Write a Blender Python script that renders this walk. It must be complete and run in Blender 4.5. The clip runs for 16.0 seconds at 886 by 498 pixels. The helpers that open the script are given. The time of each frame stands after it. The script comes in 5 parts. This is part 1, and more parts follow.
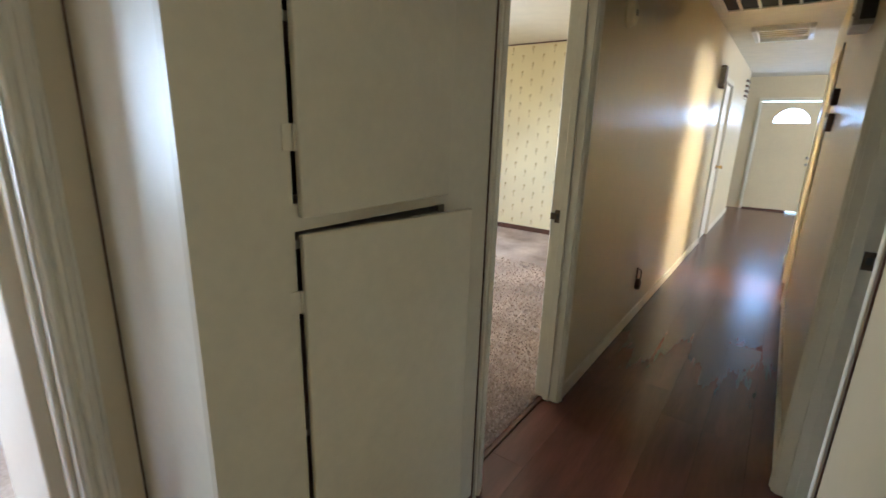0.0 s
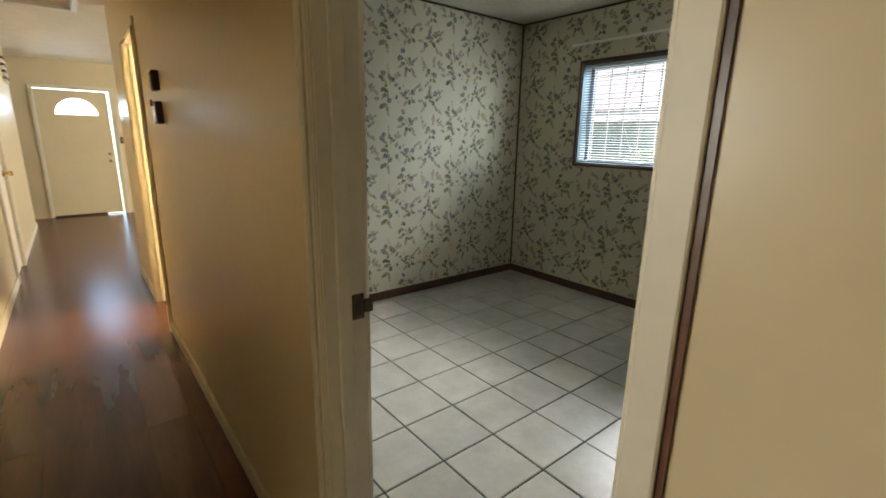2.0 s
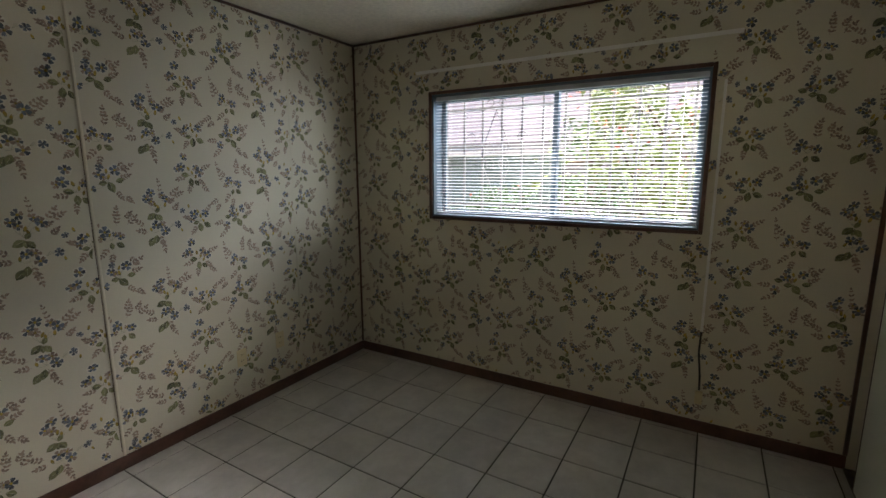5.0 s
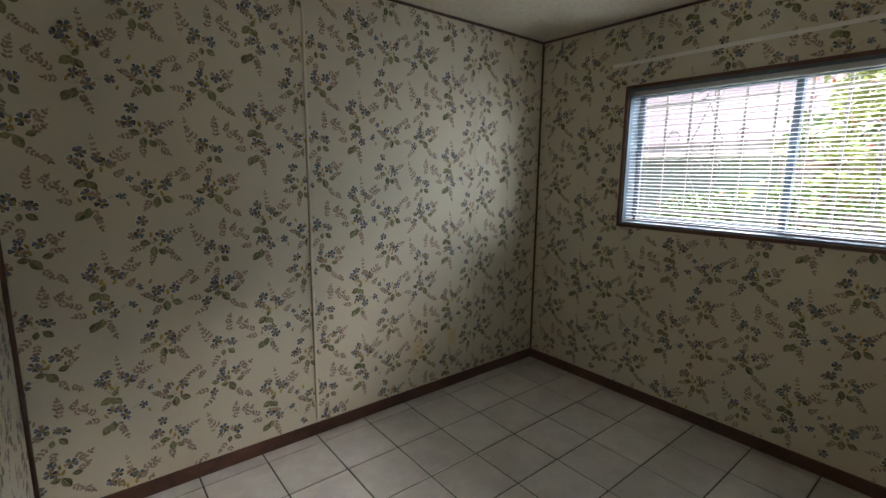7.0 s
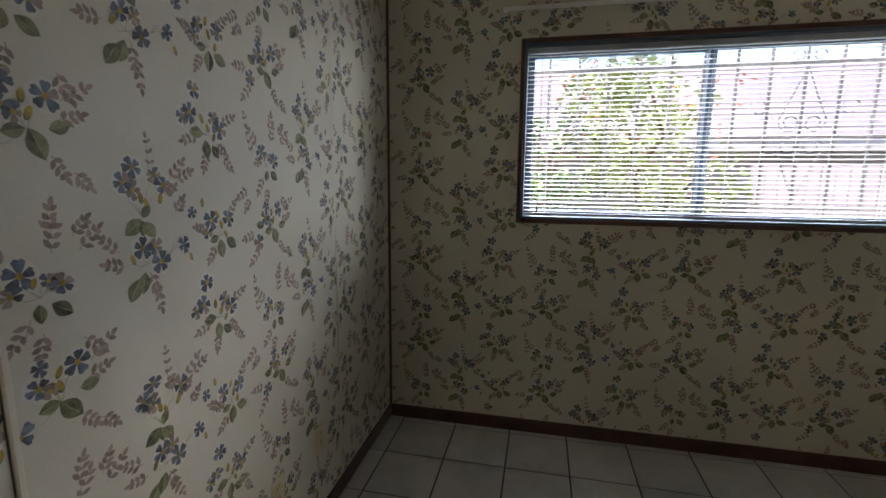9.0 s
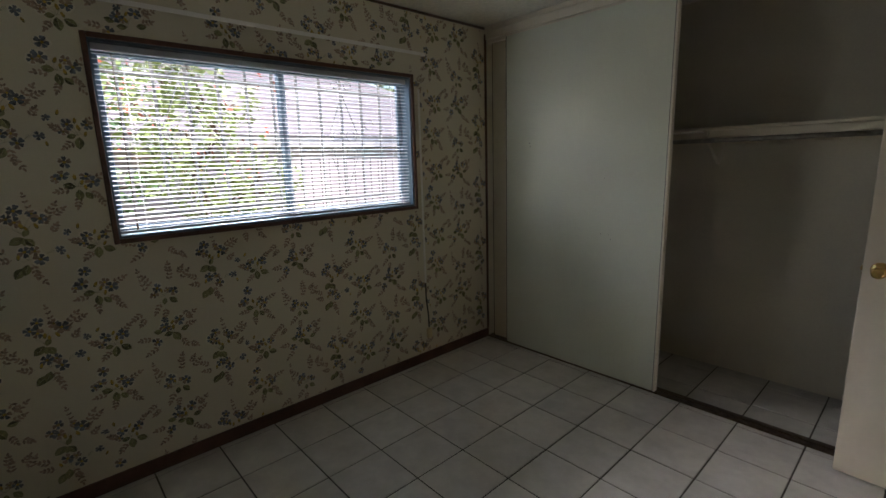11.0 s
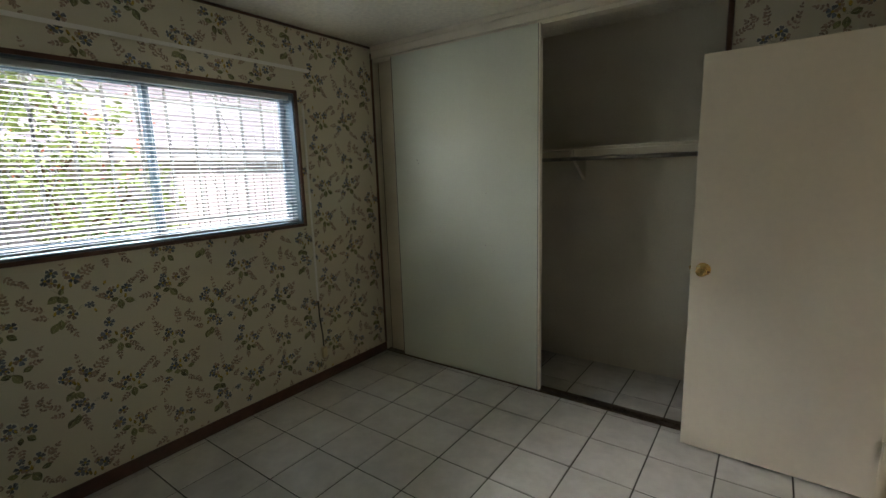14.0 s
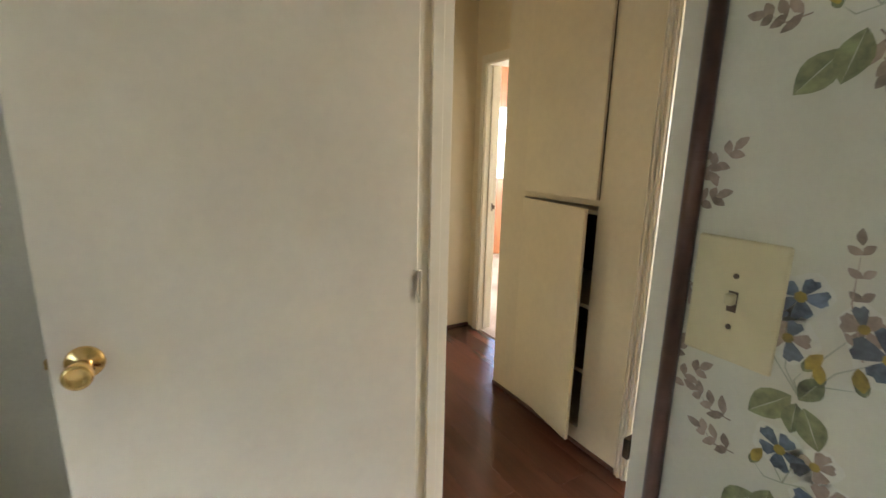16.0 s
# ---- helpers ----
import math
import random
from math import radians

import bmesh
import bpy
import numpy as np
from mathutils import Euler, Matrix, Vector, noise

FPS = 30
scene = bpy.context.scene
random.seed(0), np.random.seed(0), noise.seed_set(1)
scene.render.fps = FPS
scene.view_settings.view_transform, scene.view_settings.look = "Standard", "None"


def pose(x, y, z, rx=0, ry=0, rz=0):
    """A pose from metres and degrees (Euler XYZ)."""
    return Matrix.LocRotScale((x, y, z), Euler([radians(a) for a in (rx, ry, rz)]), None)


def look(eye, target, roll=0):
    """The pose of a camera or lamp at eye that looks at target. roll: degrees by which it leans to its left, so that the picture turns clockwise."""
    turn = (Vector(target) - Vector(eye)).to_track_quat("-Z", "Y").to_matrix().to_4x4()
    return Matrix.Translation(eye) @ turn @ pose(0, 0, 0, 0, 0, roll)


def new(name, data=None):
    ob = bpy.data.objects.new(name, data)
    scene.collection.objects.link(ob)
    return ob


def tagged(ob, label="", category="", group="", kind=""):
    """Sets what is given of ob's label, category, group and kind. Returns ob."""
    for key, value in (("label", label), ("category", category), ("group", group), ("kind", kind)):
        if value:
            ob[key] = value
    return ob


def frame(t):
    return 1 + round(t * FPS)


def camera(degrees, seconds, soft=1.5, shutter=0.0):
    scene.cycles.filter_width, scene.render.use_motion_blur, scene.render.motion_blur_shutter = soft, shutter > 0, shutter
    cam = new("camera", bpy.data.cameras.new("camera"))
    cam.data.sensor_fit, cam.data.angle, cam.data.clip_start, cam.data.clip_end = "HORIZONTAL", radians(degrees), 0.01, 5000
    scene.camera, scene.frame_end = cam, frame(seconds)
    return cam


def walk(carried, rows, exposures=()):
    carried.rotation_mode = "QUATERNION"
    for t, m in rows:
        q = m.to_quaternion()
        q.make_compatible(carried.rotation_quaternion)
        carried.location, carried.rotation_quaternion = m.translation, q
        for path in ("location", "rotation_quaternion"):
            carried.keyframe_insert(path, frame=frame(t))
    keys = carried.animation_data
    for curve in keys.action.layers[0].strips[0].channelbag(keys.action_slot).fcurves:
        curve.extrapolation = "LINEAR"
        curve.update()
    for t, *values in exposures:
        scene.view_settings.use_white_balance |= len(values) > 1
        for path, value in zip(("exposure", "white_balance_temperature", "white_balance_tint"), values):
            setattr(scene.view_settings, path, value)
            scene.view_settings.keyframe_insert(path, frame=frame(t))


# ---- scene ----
cam = camera(88.8, 16.0, shutter=0.1)
PATH = [
    (0, (-0.1, -0.126, 1.403), (-1.244, 1.431, 0.884), 1.7),
    (0.5, (-0.292, 0.101, 1.414), (-0.747, 1.975, 0.884), 1.5),
    (1, (-0.439, 0.324, 1.414), (-0.173, 2.228, 0.861), 1.2),
    (1.5, (-0.444, 0.614, 1.372), (0.323, 2.381, 0.833), 1.9),
    (2, (-0.302, 1.003, 1.402), (0.921, 2.512, 0.928), 1.1),
    (2.5, (-0.19, 1.292, 1.443), (1.4, 2.417, 0.99), 0.9),
    (3, (0.006, 1.518, 1.492), (1.803, 2.292, 1.077), 0.3),
    (5.3, (0.455, 1.772, 1.534), (2.09, 2.879, 1.216), -0.1),
    (5.5, (0.449, 1.764, 1.532), (2.027, 2.954, 1.222), -0.1),
    (6, (0.413, 1.796, 1.53), (1.872, 3.132, 1.228), -0.1),
    (6.5, (0.409, 1.81, 1.528), (1.762, 3.249, 1.215), 0.0),
    (7, (0.475, 1.93, 1.529), (1.71, 3.467, 1.195), 0.6),
    (7.5, (0.64, 2.267, 1.495), (1.839, 3.835, 1.176), 1.4),
    (8, (0.729, 2.663, 1.435), (2.15, 4.038, 1.136), 1.7),
    (8.5, (0.812, 3.071, 1.413), (2.524, 4.064, 1.124), 1.3),
    (9, (0.926, 3.464, 1.411), (2.857, 3.88, 1.098), 0.5),
    (9.5, (0.969, 3.653, 1.465), (2.925, 3.454, 1.093), -0.2),
    (10, (0.932, 3.809, 1.488), (2.761, 3.102, 1.095), -1.1),
    (12.3, (0.676, 3.861, 1.529), (1.759, 2.213, 1.197), -1.5),
    (12.5, (0.665, 3.857, 1.525), (1.719, 2.19, 1.196), -1.5),
    (13, (0.674, 3.859, 1.522), (1.744, 2.201, 1.194), -1.8),
    (13.5, (0.684, 3.846, 1.52), (1.867, 2.268, 1.192), -2.1),
    (14, (0.694, 3.807, 1.528), (1.853, 2.212, 1.19), -1.8),
    (14.5, (0.78, 3.594, 1.485), (1.633, 1.82, 1.134), -0.8),
    (15, (0.843, 3.224, 1.482), (1.169, 1.28, 1.141), 0.2),
    (15.5, (0.827, 2.76, 1.451), (0.502, 0.823, 1.073), 0.9),
    (16, (0.751, 2.289, 1.424), (-0.234, 0.601, 0.997), 1.3),
]
EXPOSURES = [
    (0, 3.8, 4950, 8), (0.5, 3.75, 6300, 8), (1.0, 3.75, 6500, 7), (1.5, 3.6, 6300, 9), (2.0, 3.6, 6500, 8), (2.5, 3.1, 6300, 5), (3.0, 2.35, 6300, 4),
    (5.3, 3.1, 6500, 19), (7.5, 3.35, 6500, 19), (9, 3.05, 6200, 23), (10, 2.65, 6200, 22), (12.3, 3.1, 6400, 15), (14.0, 3.15, 6400, 12), (14.5, 3.15, 6350, 12), (15.0, 4.05, 6200, 12), (15.5, 4.35, 6200, 12), (16, 4.5, 6150, 12),
]
walk(cam, [(t, look(eye, target, roll)) for t, eye, target, roll in PATH], EXPOSURES)

# ---- light ----
world = bpy.data.worlds.new("sky")
scene.world = world
world.use_nodes = True
wn = world.node_tree
sky = wn.nodes.new("ShaderNodeTexSky")
sky.sky_type = "NISHITA"
sky.sun_disc = False
sky.sun_elevation = radians(61)
sky.sun_rotation = radians(261)
wn.links.new(sky.outputs[0], wn.nodes["Background"].inputs[0])
wn.nodes["Background"].inputs[1].default_value = 0.075

sun_data = bpy.data.lights.new("sun", "SUN")
sun_data.energy, sun_data.angle, sun_data.color = 1.5, radians(0.5), (1.0, 0.95, 0.87)
sun = new("sun", sun_data)
sun.matrix_world = look((-6, -1, 11), (0, 0, 0))


def area_lamp(name, x, y, z, target, w, h, watts, col):
    """An area lamp, added to stand in for daylight or a room's light."""
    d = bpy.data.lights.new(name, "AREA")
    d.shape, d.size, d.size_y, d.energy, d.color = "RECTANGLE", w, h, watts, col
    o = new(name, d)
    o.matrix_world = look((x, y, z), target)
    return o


RE_X = 3.338
# These three stand at windows which the walk never faces.
area_lamp("daylight_living", 5.3, 8.6, 1.5, (0, 8.6, 1.2), 2.4, 1.3, 20, (1.0, 0.97, 0.91))
area_lamp("daylight_bedroom", -4.3, 3.6, 1.5, (-1.7, 2.2, 0.0), 1.8, 1.0, 7.0, (1.0, 0.95, 0.85))
area_lamp("daylight_rear", -4.55, -1.0, 1.5, (0, -0.6, 1.0), 1.6, 1.1, 11, (0.92, 0.97, 1.0))
# Unseen lamp over the yard, added to bring more sky light into the bedroom.
area_lamp("fill_sky", RE_X + 3.6, 2.3, 4.2, (2.3, 2.69, 1.1), 5.0, 1.3, 138, (1.0, 0.985, 0.95))
# Two unseen lamps beside the window, added to brighten north wall and closet.
area_lamp("fill_yard_south", RE_X + 2.0, -0.95, 2.0, (RE_X, 2.8, 1.6), 1.7, 1.6, 11, (0.90, 0.99, 1.0))
area_lamp("fill_yard_north", RE_X + 2.6, 6.2, 2.1, (RE_X, 2.6, 1.5), 1.7, 1.6, 5, (1.0, 0.97, 0.86))
area_lamp("daylight_fan_light", -0.145, 11.02, 1.79, (-0.145, 6.0, 1.5), 0.62, 0.32, 0.9, (0.52, 0.70, 1.0))
# Warm lamp added in the windowless bathroom to light its door jamb.
area_lamp("fill_bath", 1.9, 5.0, 1.9, (0.1, 5.2, 1.0), 0.7, 0.7, 12, (1.0, 0.80, 0.50))


# ---- materials ----
def material(name, col, rough=0.5, var=0.12, scale=3.0, bump=0.1, bump_scale=60.0, metal=0.0, second=None, coat=0.0, stretch=(1, 1, 1), per=None, contrast=1.0, spread=0.6):
    """A surface with a broad tone change, a fine grain and a fine relief. per: 'object' or 'island' shifts the tone from piece to piece."""
    m = bpy.data.materials.new(name)
    m.use_nodes = True
    nt = m.node_tree
    b = nt.nodes["Principled BSDF"]
    b.inputs["Roughness"].default_value = rough
    b.inputs["Metallic"].default_value = metal
    b.inputs["Coat Weight"].default_value = coat
    tc = nt.nodes.new("ShaderNodeTexCoord")
    mp = nt.nodes.new("ShaderNodeMapping")
    mp.inputs["Scale"].default_value = stretch
    nt.links.new(tc.outputs["Object"], mp.inputs[0])
    vec = mp.outputs[0]
    n1 = nt.nodes.new("ShaderNodeTexNoise")
    n1.inputs["Scale"].default_value, n1.inputs["Detail"].default_value = scale, 5
    n2 = nt.nodes.new("ShaderNodeTexNoise")
    n2.inputs["Scale"].default_value, n2.inputs["Detail"].default_value = bump_scale, 4
    if per:
        r = nt.nodes.new("ShaderNodeObjectInfo" if per == "object" else "ShaderNodeNewGeometry")
        out = r.outputs["Random" if per == "object" else "Random Per Island"]
        add = nt.nodes.new("ShaderNodeVectorMath")
        add.operation = "MULTIPLY_ADD"
        nt.links.new(out, add.inputs[0])
        add.inputs[1].default_value = (37, 91, 53)
        nt.links.new(vec, add.inputs[2])
        vec = add.outputs[0]
    nt.links.new(vec, n1.inputs[0])
    nt.links.new(vec, n2.inputs[0])
    mix = nt.nodes.new("ShaderNodeMix")
    mix.data_type = "RGBA"
    dark = second or tuple(c * (1 - 2 * var) for c in col)
    lite = tuple(min(1, c * (1 + var)) for c in col)
    mix.inputs[6].default_value = (*dark, 1)
    mix.inputs[7].default_value = (*lite, 1)
    blend = nt.nodes.new("ShaderNodeMath")
    blend.operation = "MULTIPLY_ADD"
    nt.links.new(n2.outputs[0], blend.inputs[0])
    blend.inputs[1].default_value = 0.35
    nt.links.new(n1.outputs[0], blend.inputs[2])
    rng = nt.nodes.new("ShaderNodeMapRange")
    mid, half = 0.675, 0.32 / contrast
    rng.inputs[1].default_value, rng.inputs[2].default_value = mid - half, mid + half
    nt.links.new(blend.outputs[0], rng.inputs[0])
    src = rng.outputs[0]
    if per:
        a2 = nt.nodes.new("ShaderNodeMath")
        a2.operation = "MULTIPLY_ADD"
        sub = nt.nodes.new("ShaderNodeMath")
        sub.operation = "SUBTRACT"
        nt.links.new(out, sub.inputs[0])
        sub.inputs[1].default_value = 0.5
        nt.links.new(sub.outputs[0], a2.inputs[0])
        a2.inputs[1].default_value = spread
        nt.links.new(src, a2.inputs[2])
        a2.use_clamp = True
        src = a2.outputs[0]
    nt.links.new(src, mix.inputs[0])
    nt.links.new(mix.outputs[2], b.inputs["Base Color"])
    rr = nt.nodes.new("ShaderNodeMapRange")
    rr.inputs[3].default_value, rr.inputs[4].default_value = rough * 0.85, min(1, rough * 1.2)
    nt.links.new(n1.outputs[0], rr.inputs[0])
    nt.links.new(rr.outputs[0], b.inputs["Roughness"])
    if bump:
        bp = nt.nodes.new("ShaderNodeBump")
        bp.inputs["Strength"].default_value, bp.inputs["Distance"].default_value = bump, 0.004
        nt.links.new(n2.outputs[0], bp.inputs["Height"])
        nt.links.new(bp.outputs[0], b.inputs["Normal"])
    return m


M_CREAM = material("cream_gloss_paint", (0.70, 0.60, 0.40), 0.36, 0.05, 1.2, 0.05, 25)
M_HALL = material("tan_gloss_paint", (0.66, 0.55, 0.35), 0.31, 0.05, 0.9, 0.06, 18)
M_TRIMW = material("white_trim_paint", (0.76, 0.70, 0.56), 0.42, 0.06, 2.5, 0.06, 30)
M_DOORW = material("white_door_paint", (0.81, 0.73, 0.59), 0.42, 0.05, 1.2, 0.06, 40)
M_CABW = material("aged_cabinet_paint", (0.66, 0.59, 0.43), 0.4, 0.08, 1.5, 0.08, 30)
M_PAPER = material("wallpaper_ground", (0.69, 0.65, 0.515), 0.55, 0.05, 1.6, 0.12, 160)
M_PAPERY = material("yellow_wallpaper_ground", (0.78, 0.68, 0.42), 0.6, 0.05, 2, 0.1, 150)
M_CEIL = material("popcorn_ceiling", (0.72, 0.68, 0.56), 0.9, 0.10, 40, 0.9, 220)
M_CEILH = material("hall_ceiling", (0.74, 0.68, 0.55), 0.75, 0.05, 6, 0.4, 120)
M_WOODTRIM = material("dark_wood_trim", (0.12, 0.052, 0.034), 0.30, 0.35, 6, 0.12, 40, stretch=(1, 1, 1))
M_TILE = material("glazed_floor_tile", (0.60, 0.58, 0.53), 0.24, 0.075, 8, 0.03, 30, per="object", contrast=1.3)
M_GROUT = material("dirty_grout", (0.065, 0.055, 0.045), 0.9, 0.3, 8, 0.5, 150)
M_PLANK = material("red_brown_laminate", (0.118, 0.042, 0.024), 0.24, 0.2, 2.2, 0.0, 14, second=(0.046, 0.017, 0.011), stretch=(5.0, 0.6, 1), per="object", spread=0.2, contrast=0.65)
plank_shader = M_PLANK.node_tree.nodes["Principled BSDF"].inputs["Roughness"]
M_PLANK.node_tree.links.remove(plank_shader.links[0])  # an even factory finish
M_VOID = material("unlit_black", (0.008, 0.007, 0.006), 0.95, 0.1)
M_UNDER = material("plank_gap", (0.03, 0.015, 0.01), 0.8, 0.2)
M_CARPET = material("plush_carpet", (0.46, 0.36, 0.29), 0.95, 0.2, 2.2, 1.0, 70, second=(0.22, 0.16, 0.12), contrast=1.5)
M_TUFT = material("carpet_tuft", (0.62, 0.50, 0.41), 0.95, 0.25, 2.2, 0.0, 70, second=(0.40, 0.30, 0.235), per="island", contrast=1.3)
M_CLOSET = material("closet_plaster", (0.70, 0.66, 0.54), 0.8, 0.08, 1.5, 0.3, 90)
M_SLIDE = material("sliding_door_paint", (0.67, 0.69, 0.565), 0.42, 0.05, 1.0, 0.08, 60)
M_BRASS = material("polished_brass", (0.80, 0.55, 0.22), 0.16, 0.1, 12, 0.02, 60, metal=1.0)
M_STEEL = material("dull_steel", (0.42, 0.40, 0.37), 0.35, 0.2, 20, 0.05, 80, metal=1.0)
M_BRONZE = material("bronze_strike", (0.14, 0.10, 0.07), 0.35, 0.3, 30, 0.1, 90, metal=0.8)
# The blue in this colour stands in for sky glare on the metal.
M_ALU = material("glare_tinted_aluminium", (0.14, 0.20, 0.25), 0.4, 0.12, 8, 0.04, 60, metal=0.6)
M_SLAT = material("white_blind_slat", (0.66, 0.71, 0.75), 0.4, 0.05, 6, 0.03, 40)
M_IVORY = material("ivory_plastic", (0.70, 0.60, 0.36), 0.35, 0.05, 8, 0.03, 60)
# Near-black for the cabinet's inside and door gap: their shade, not a board's colour.
M_SHADE = material("shade_black", (0.035, 0.026, 0.02), 0.8, 0.2, 5, 0.2, 60)
M_DARK = material("dark_plastic", (0.035, 0.03, 0.028), 0.45, 0.2, 10, 0.05, 60)
M_BROWNP = material("brown_plastic", (0.12, 0.07, 0.045), 0.45, 0.2, 10, 0.05, 60)
M_WHITEP = material("white_plastic", (0.90, 0.89, 0.85), 0.4, 0.05, 8, 0.03, 60)
M_PANEL = material("orange_wood_panelling", (0.36, 0.13, 0.045), 0.4, 0.25, 4, 0.1, 30, stretch=(8, 8, 0.7))
M_IRON = material("painted_iron", (0.27, 0.25, 0.235), 0.55, 0.2, 20, 0.15, 80)
M_STUCCO = material("pale_stucco", (0.25, 0.21, 0.205), 0.9, 0.08, 3, 0.5, 60)
M_ROOF = material("pale_shingle", (0.16, 0.132, 0.132), 0.9, 0.15, 6, 0.4, 40)
M_EAVE = material("eave_paint", (0.30, 0.27, 0.25), 0.8, 0.15, 6, 0.2, 40)
M_FENCE = material("weathered_green_wall", (0.17, 0.215, 0.19), 0.8, 0.15, 5, 0.3, 40, per="object")
M_GROUND = material("dry_lawn", (0.11, 0.12, 0.06), 0.95, 0.3, 2, 1.0, 60, second=(0.20, 0.16, 0.10))
M_CONC = material("concrete_path", (0.36, 0.34, 0.31), 0.9, 0.1, 3, 0.4, 60)
M_LEAF = material("garden_leaf", (0.065, 0.12, 0.03), 0.55, 0.3, 3, 0.0, 20, per="island")
M_LEAF2 = material("yellow_green_leaf", (0.155, 0.19, 0.045), 0.55, 0.3, 3, 0.0, 20, per="island")
M_RED = material("red_blossom", (0.42, 0.10, 0.05), 0.6, 0.3, 3, 0.0, 20, per="island")
M_BARK = material("garden_bark", (0.12, 0.08, 0.05), 0.9, 0.25, 12, 0.6, 60)
M_BLUE = material("print_blue", (0.165, 0.195, 0.24), 0.6, 0.35, 60, 0.05, 200, per="island", contrast=1.4)
M_SLATE = material("print_slate", (0.15, 0.165, 0.19), 0.6, 0.35, 60, 0.05, 200, per="island")
M_MAUVE = material("print_mauve", (0.38, 0.285, 0.215), 0.6, 0.25, 60, 0.05, 200, per="island")
M_GREEN = material("print_green", (0.245, 0.25, 0.12), 0.6, 0.40, 60, 0.05, 200, per="island")
M_YELLOW = material("print_yellow", (0.46, 0.33, 0.06), 0.6, 0.3, 60, 0.05, 200, per="island")
M_PALE = material("print_pale", (0.73, 0.70, 0.59), 0.6, 0.05, 60, 0.05, 200, per="island")
M_STEM = material("print_stem", (0.46, 0.45, 0.32), 0.6, 0.15, 60, 0.05, 200, per="island")
M_MUSTARD = material("print_mustard", (0.56, 0.42, 0.19), 0.6, 0.25, 60, 0.05, 200, per="island")

M_GLASS = bpy.data.materials.new("window_glass")
M_GLASS.use_nodes = True
gb = M_GLASS.node_tree.nodes["Principled BSDF"]
gb.inputs["Transmission Weight"].default_value, gb.inputs["Roughness"].default_value, gb.inputs["IOR"].default_value = 1.0, 0.0, 1.02
gb.inputs["Base Color"].default_value = (0.93, 0.97, 0.97, 1)


# ---- helpers for shapes ----
def link(name, bm, mat, parent=None, smooth=False):
    me = bpy.data.meshes.new(name)
    bm.to_mesh(me)
    bm.free()
    me.materials.append(mat)
    if smooth:
        for p in me.polygons:
            p.use_smooth = True
    ob = new(name, me)
    if parent:
        ob.parent = parent
    return ob


def part(name, bm, mat, parent, label="", smooth=False):
    ob = link(name, bm, mat, parent, smooth)
    return tagged(ob, label) if label else ob


def thing(name, x, y, z, label, category, group="", rz=0.0):
    ob = new(name)
    ob.matrix_world = pose(x, y, z, 0, 0, rz)
    return tagged(ob, label, category, group)


def box(bm, x0, y0, z0, x1, y1, z1, bevel=0.0, seg=1):
    g = bmesh.ops.create_cube(bm, size=1.0)
    vs = g["verts"]
    for v in vs:
        v.co = Vector(((x0 + x1) / 2 + v.co.x * (x1 - x0), (y0 + y1) / 2 + v.co.y * (y1 - y0), (z0 + z1) / 2 + v.co.z * (z1 - z0)))
    if bevel:
        es = list({e for v in vs for e in v.link_edges})
        bmesh.ops.bevel(bm, geom=es, offset=bevel, segments=seg, affect="EDGES", profile=0.5)
    return bm


def boxes(*specs, bevel=0.0, seg=1):
    bm = bmesh.new()
    for s in specs:
        box(bm, *s, bevel=bevel, seg=seg)
    return bm


def tube(bm, pts, r, n=8):
    """A round rod along a line of points."""
    rings = []
    for i, p in enumerate(pts):
        p = Vector(p)
        d = (Vector(pts[min(i + 1, len(pts) - 1)]) - Vector(pts[max(i - 1, 0)])).normalized()
        u = d.orthogonal().normalized() if i == 0 else (rings[-1][1] - d * rings[-1][1].dot(d)).normalized()
        w = d.cross(u)
        rings.append(([bm.verts.new(p + r * (math.cos(2 * math.pi * k / n) * u + math.sin(2 * math.pi * k / n) * w)) for k in range(n)], u))
    for (a, _), (b, _) in zip(rings, rings[1:]):
        for k in range(n):
            bm.faces.new((a[k], a[(k + 1) % n], b[(k + 1) % n], b[k]))
    bm.faces.new(rings[0][0][::-1])
    bm.faces.new(rings[-1][0])
    return bm


def lathe(bm, profile, m, n=20):
    """A turned shape: (radius, height) pairs round the z axis of the pose m."""
    rings = [[bm.verts.new(m @ Vector((r * math.cos(2 * math.pi * k / n), r * math.sin(2 * math.pi * k / n), h))) for k in range(n)] for r, h in profile]
    for a, b in zip(rings, rings[1:]):
        for k in range(n):
            bm.faces.new((a[k], a[(k + 1) % n], b[(k + 1) % n], b[k]))
    bm.faces.new(rings[0][::-1])
    bm.faces.new(rings[-1])
    return bm


def wall(name, axis, at, thick, a0, a1, z0, z1, mat, holes=(), label="", parent=None):
    """A straight wall with thickness. axis 'x': it runs along x with its faces at y = at and at + thick. holes: (from, to, bottom, top)."""
    bm = bmesh.new()
    z0 = -0.25 if z0 == 0 else z0
    cuts = sorted((h0, h1, z0 if hb == 0 else hb, ht) for h0, h1, hb, ht in holes)
    spans, cur = [], a0
    for h0, h1, hb, ht in cuts:
        spans.append((cur, h0, z0, z1))
        if hb > z0:
            spans.append((h0, h1, z0, hb))
        if ht < z1:
            spans.append((h0, h1, ht, z1))
        cur = h1
    spans.append((cur, a1, z0, z1))
    for s0, s1, b0, b1 in spans:
        if s1 - s0 > 1e-4:
            if axis == "x":
                box(bm, s0, at, b0, s1, at + thick, b1)
            else:
                box(bm, at, s0, b0, at + thick, s1, b1)
    ob = link(name, bm, mat, parent)
    return tagged(ob, label, "wall", kind="structure") if not parent else ob


# ---- plan ----
CEIL = 2.505
HW, HE = -0.855, 0.105
RW, RN, RE, RS = 0.212, 4.30, 3.338, 1.06
D0, D1 = 1.205, 1.928          # bedroom doorway along y
